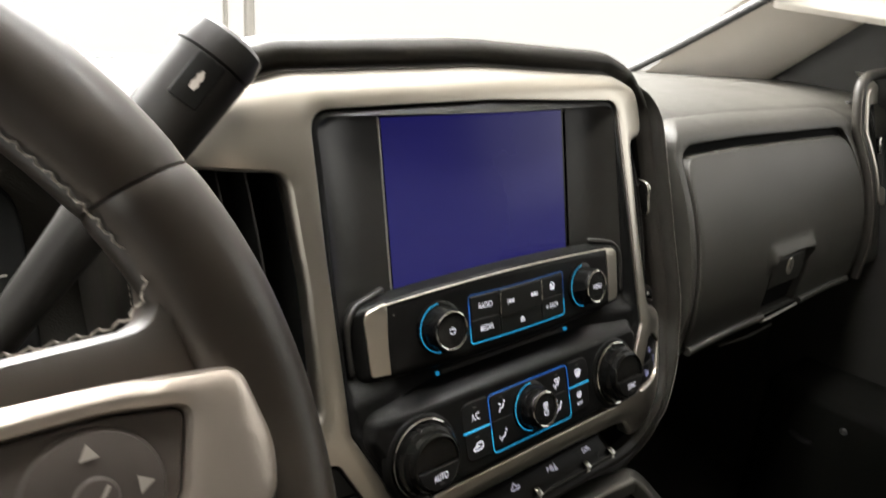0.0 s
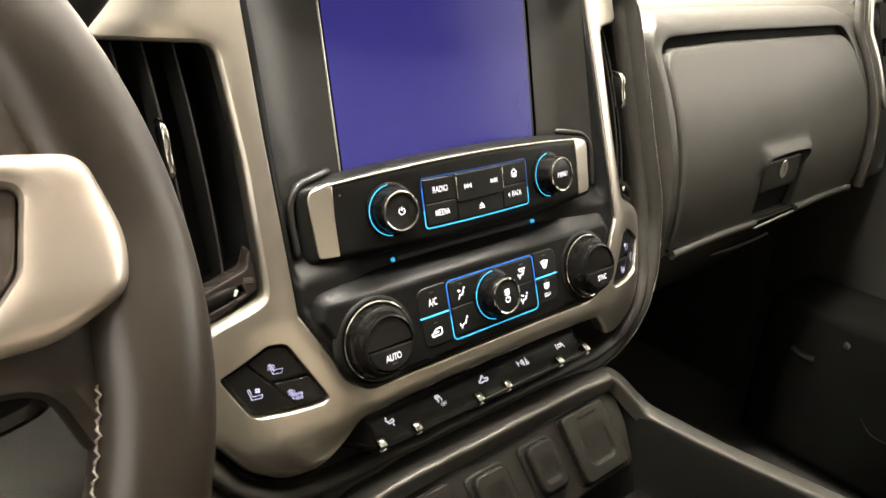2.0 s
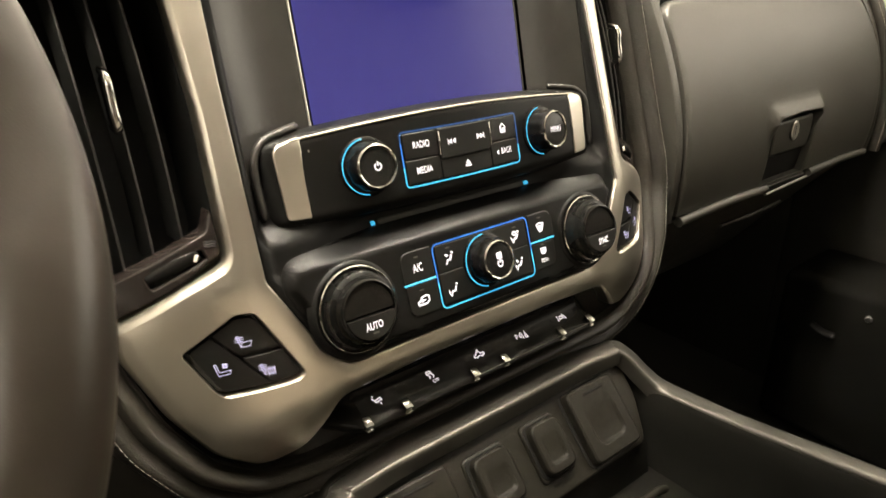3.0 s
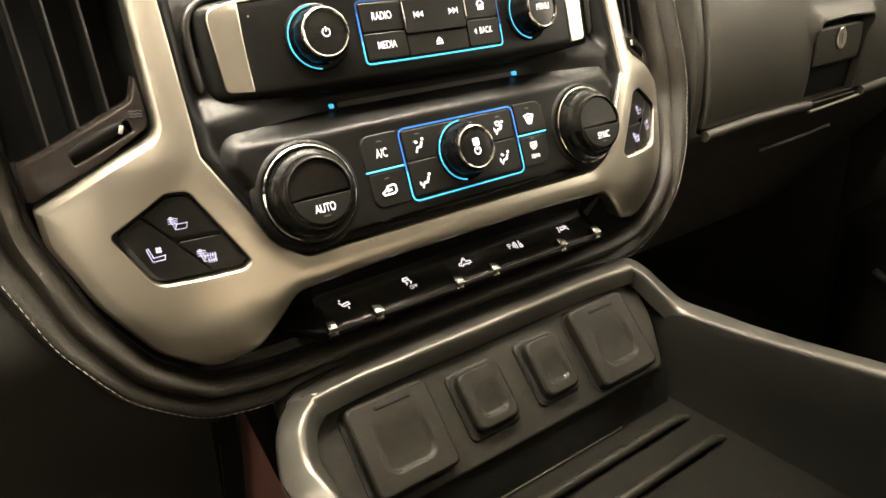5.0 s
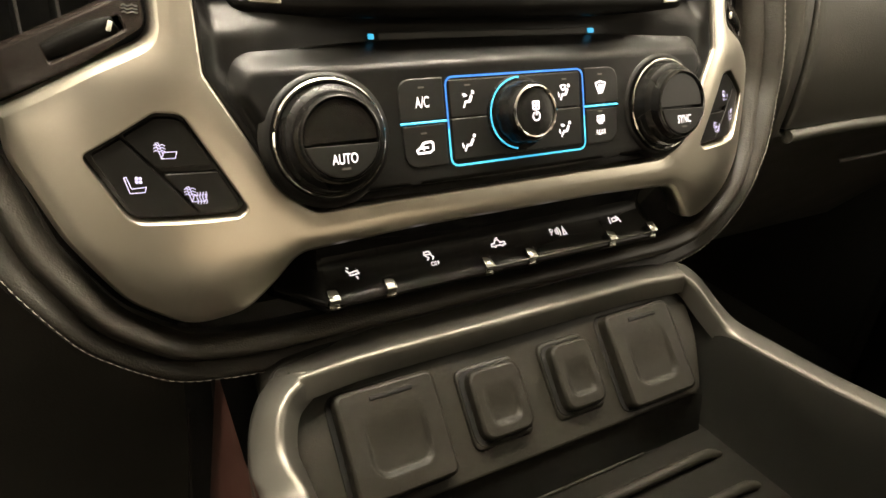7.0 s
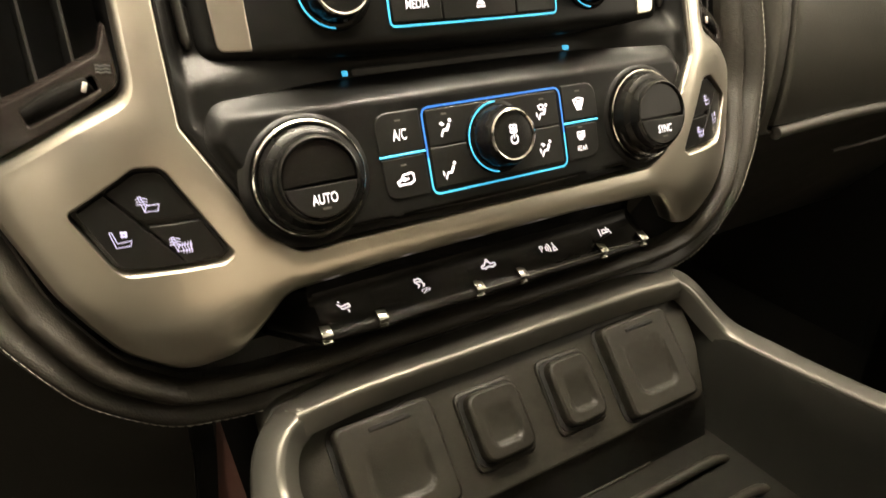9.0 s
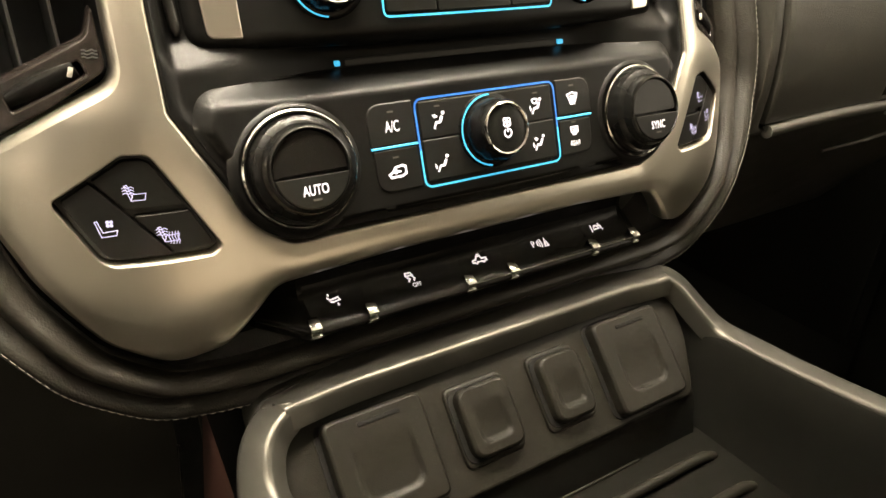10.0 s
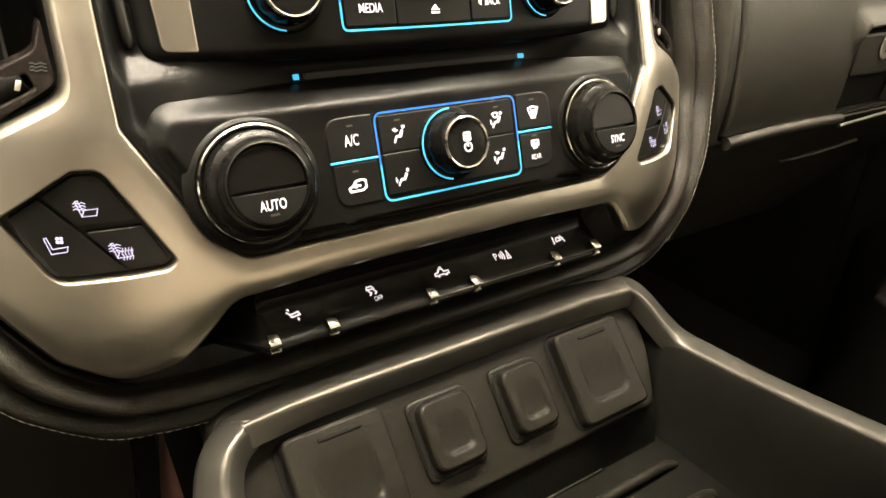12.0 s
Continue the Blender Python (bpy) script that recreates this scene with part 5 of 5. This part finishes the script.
# ---- centre console ----
console = thing("centre_console", (0, -0.16, -0.62), "centre console with charcoal edged tray and power sockets", "centre console")
# Charcoal edge: over the sockets, down round each front corner and back along both sides.
edge_path = curve2([(-0.1560, -0.30, -0.2215), (-0.1550, -0.18, -0.2360), (-0.1540, -0.1230, -0.2420), (-0.1520, -0.0980, -0.2325), (-0.1455, -0.0810, -0.2200), (-0.1330, -0.0710, -0.2122), (-0.1150, -0.0672, -0.2097),
                    (0.0, -0.0670, -0.2095), (0.1200, -0.0670, -0.2095), (0.1385, -0.0690, -0.2105), (0.1490, -0.0770, -0.2180), (0.1575, -0.0920, -0.2330), (0.1620, -0.1050, -0.2410), (0.1630, -0.1300, -0.2410), (0.1630, -0.18, -0.2370), (0.1640, -0.30, -0.2215), (0.1640, -0.62, -0.185)], 16)


def edge_sweep(path):
    """A broad, nearly flat strip with softened edges."""
    pts = [Vector(p) for p in path]
    loops = []
    for i, p in enumerate(pts):
        a, b = pts[max(0, i - 1)], pts[min(len(pts) - 1, i + 1)]
        t = (b - a).normalized()
        inn = Vector((0, -0.20, p.z)) - p
        inn = (inn - t * inn.dot(t)).normalized()
        up = t.cross(inn)
        if up.z < 0:
            up = -up
        lean = 0.36 * smooth(-0.070, -0.150, p.x)
        inn, up = inn * math.cos(lean) + up * math.sin(lean), up * math.cos(lean) - inn * math.sin(lean)
        bridge = 1 - smooth(0.09, 0.13, abs(p.x))
        left = smooth(-0.10, -0.14, p.x) * smooth(-0.090, -0.120, p.y)
        o, n = 0.009 + 0.008 * bridge, 0.010 - 0.003 * bridge + 0.006 * left - 0.0025 * smooth(-0.12, -0.17, p.y) * (p.x > 0)
        prof = [(-o - 0.0008, -0.012), (-o - 0.0002, -0.0030), (-o + 0.0004, -0.0012), (-o + 0.0016, -0.0003), (-o + 0.0032, 0.0), (0.0, 0.0), (n - 0.0036, 0.0),
                (n - 0.0018, -0.0004), (n - 0.0006, -0.0014), (n, -0.0030), (n + 0.0004, -0.013)]
        loops.append([p + inn * u + up * v for u, v in prof])
    return loft(loops, False)


part("edge_trim", edge_sweep(edge_path), SILVER_ROUGH, console, "flat satin charcoal edge trim", sharp=70)


def socket_panel():
    out = rpoly([(-0.1420, -0.2740, 0.006), (-0.1420, -0.2130, 0.026), (-0.110, -0.2110, 0.05), (0.110, -0.2110, 0.05), (0.1405, -0.2130, 0.022), (0.1395, -0.2480, 0.03), (0.1260, -0.2740, 0.012)])
    return plate(out, [], on(socket_face, -0.0120), 0.02, 0.0015, 0.006)


part("socket_panel", socket_panel(), CAPMAT, console, "dark panel that holds the sockets")
covers = [(-0.1125, -0.0570, -0.2225, -0.2625, True), (-0.0385, -0.0055, -0.2280, -0.2560, False), (0.0175, 0.0470, -0.2275, -0.2560, False), (0.0630, 0.1165, -0.2220, -0.2640, True)]
for x0, x1, z1, z0, big in covers:
    mid = Matrix(stand(socket_face, (x0 + x1) / 2, (z0 + z1) / 2, -0.0134))
    w, h = (x1 - x0) / 2, (z1 - z0) / 2 / math.cos(math.atan(0.95))
    rise = 0.0136 if big else 0.0142
    if not big:
        part("collar", plate(box_of(-w - 0.004, w + 0.0025, -h - 0.0035, h + 0.003, 0.006), [box_of(-w + 0.001, w - 0.001, -h + 0.001, h - 0.001, 0.004)], onto(mid @ Matrix.Translation((0, 0, 0.0068))), 0.006, 0.0018, 0.006), CAPMAT, console, "raised collar")

    part("cover_gap", plate(box_of(-w - 0.0030, w + 0.0008, -h - 0.0016, h + 0.0012, 0.008), [], onto(mid @ Matrix.Translation((0, 0, 0.0074 if not big else 0.0053))), 0.002, 0.0004, 0.006), VOID, console)

    def cover_put(a, b, depth, w=w, h=h, rise=rise, mid=mid, big=big):
        r = w * 0.28
        qx, qy = abs(a) - (w * 0.60 - r), -(b + h * 0.62) + r
        far = math.hypot(max(qx, 0), max(qy, 0)) + min(max(qx, qy), 0) - r
        dish = 0.0020 * smooth(0.0004, -0.0018, far) * smooth(h * 0.60, -h * 0.30, b)
        return mid @ Vector((a, b, rise - depth - dish))

    cv = part("socket_cover", plate(box_of(-w, w, -h, h, 0.0060 if big else 0.008), [], cover_put, rise + 0.003, 0.0020, 0.0013), CAPMAT, console, "power socket cover" if big else "small data socket cover", sharp=60)
    if big:
        part("hinge_slot", block((w * 0.85, 0.0022, 0.0016), mid @ Matrix.Translation((0.002, h * 0.78, rise)), 0.0005), VOID, cv)

# Tray: floor, walls and cross ribs.
tray_z = -0.3040
bm = bmesh.new()
block((0.30, 0.62, 0.008), pose(0, -0.40, tray_z - 0.004), 0.002, 2, bm)
part("tray_floor", bm, TRAY, console)
part("tray_front", loft([[(x, y, z) for x in (-0.150, 0.1290)] for y, z in ((-0.0960, -0.2660), (-0.1120, -0.2720), (-0.1160, -0.2780), (-0.1200, -0.3000), (-0.1215, -0.3050))], False), TRAY, console)
part("tray_strip", tube([(-0.13, -0.1218, -0.3030), (0.078, -0.1218, -0.3030)], 0.0009, 8), CAPMAT, console, "thin raised strip at the foot of the panel")
for s in (-1, 1):
    rows = []
    for y in [-0.070 - 0.55 * i / 12 for i in range(13)]:
        zt = -0.2440 + 0.12 * max(0, -0.13 - y)
        rows.append([(s * 0.153, y, zt), (s * 0.149, y, zt - 0.004), (s * 0.143, y, zt - 0.03), (s * 0.134, y, tray_z), (s * 0.13, y, tray_z - 0.006)])
    part("tray_wall", loft(rows, False), TRAY, console)
for y, hgt in ((-0.1420, 0.0060), (-0.1710, 0.0060)):
    rib = [Vector((x, y, tray_z - 0.0020 + hgt * (1 if abs(x) < 0.11 else smooth(0.124, 0.11, abs(x))))) for x in [-0.124 + 0.248 * i / 24 for i in range(25)]]
    part("tray_rib", tube(rib, 0.0034 if hgt > 0.003 else 0.0010, 10), CAPMAT, console, "rounded cross rib")
for s in (-1, 1):
    rows = [[(s * (0.1580 + (0.012 if s < 0 else 0.004) * k), y, (-0.2380 if s < 0 else -0.2480) + 0.12 * max(0, -0.13 - y) - 0.10 * k + (0.02 if y > -0.08 else 0)) for k in range(5)] for y in [-0.040 - 0.05 * i for i in range(12)]]
    part("side_panel", loft(rows, False), BROWN if s < 0 else TRAY, console, "dark red-brown side panel" if s < 0 else "black side panel")
part("front_panel", loft([[(x, y, z) for x in (-0.16, 0.16)] for y, z in ((-0.035, -0.215), (-0.02, -0.35), (0.02, -0.60))], False), DEEP, console)
part("piping", tube([(-0.1720, -0.034, -0.245), (-0.176, -0.026, -0.30), (-0.180, -0.018, -0.36), (-0.186, -0.01, -0.46)], 0.0006, 8), VENTLIP, console, "pale piping on the side panel")
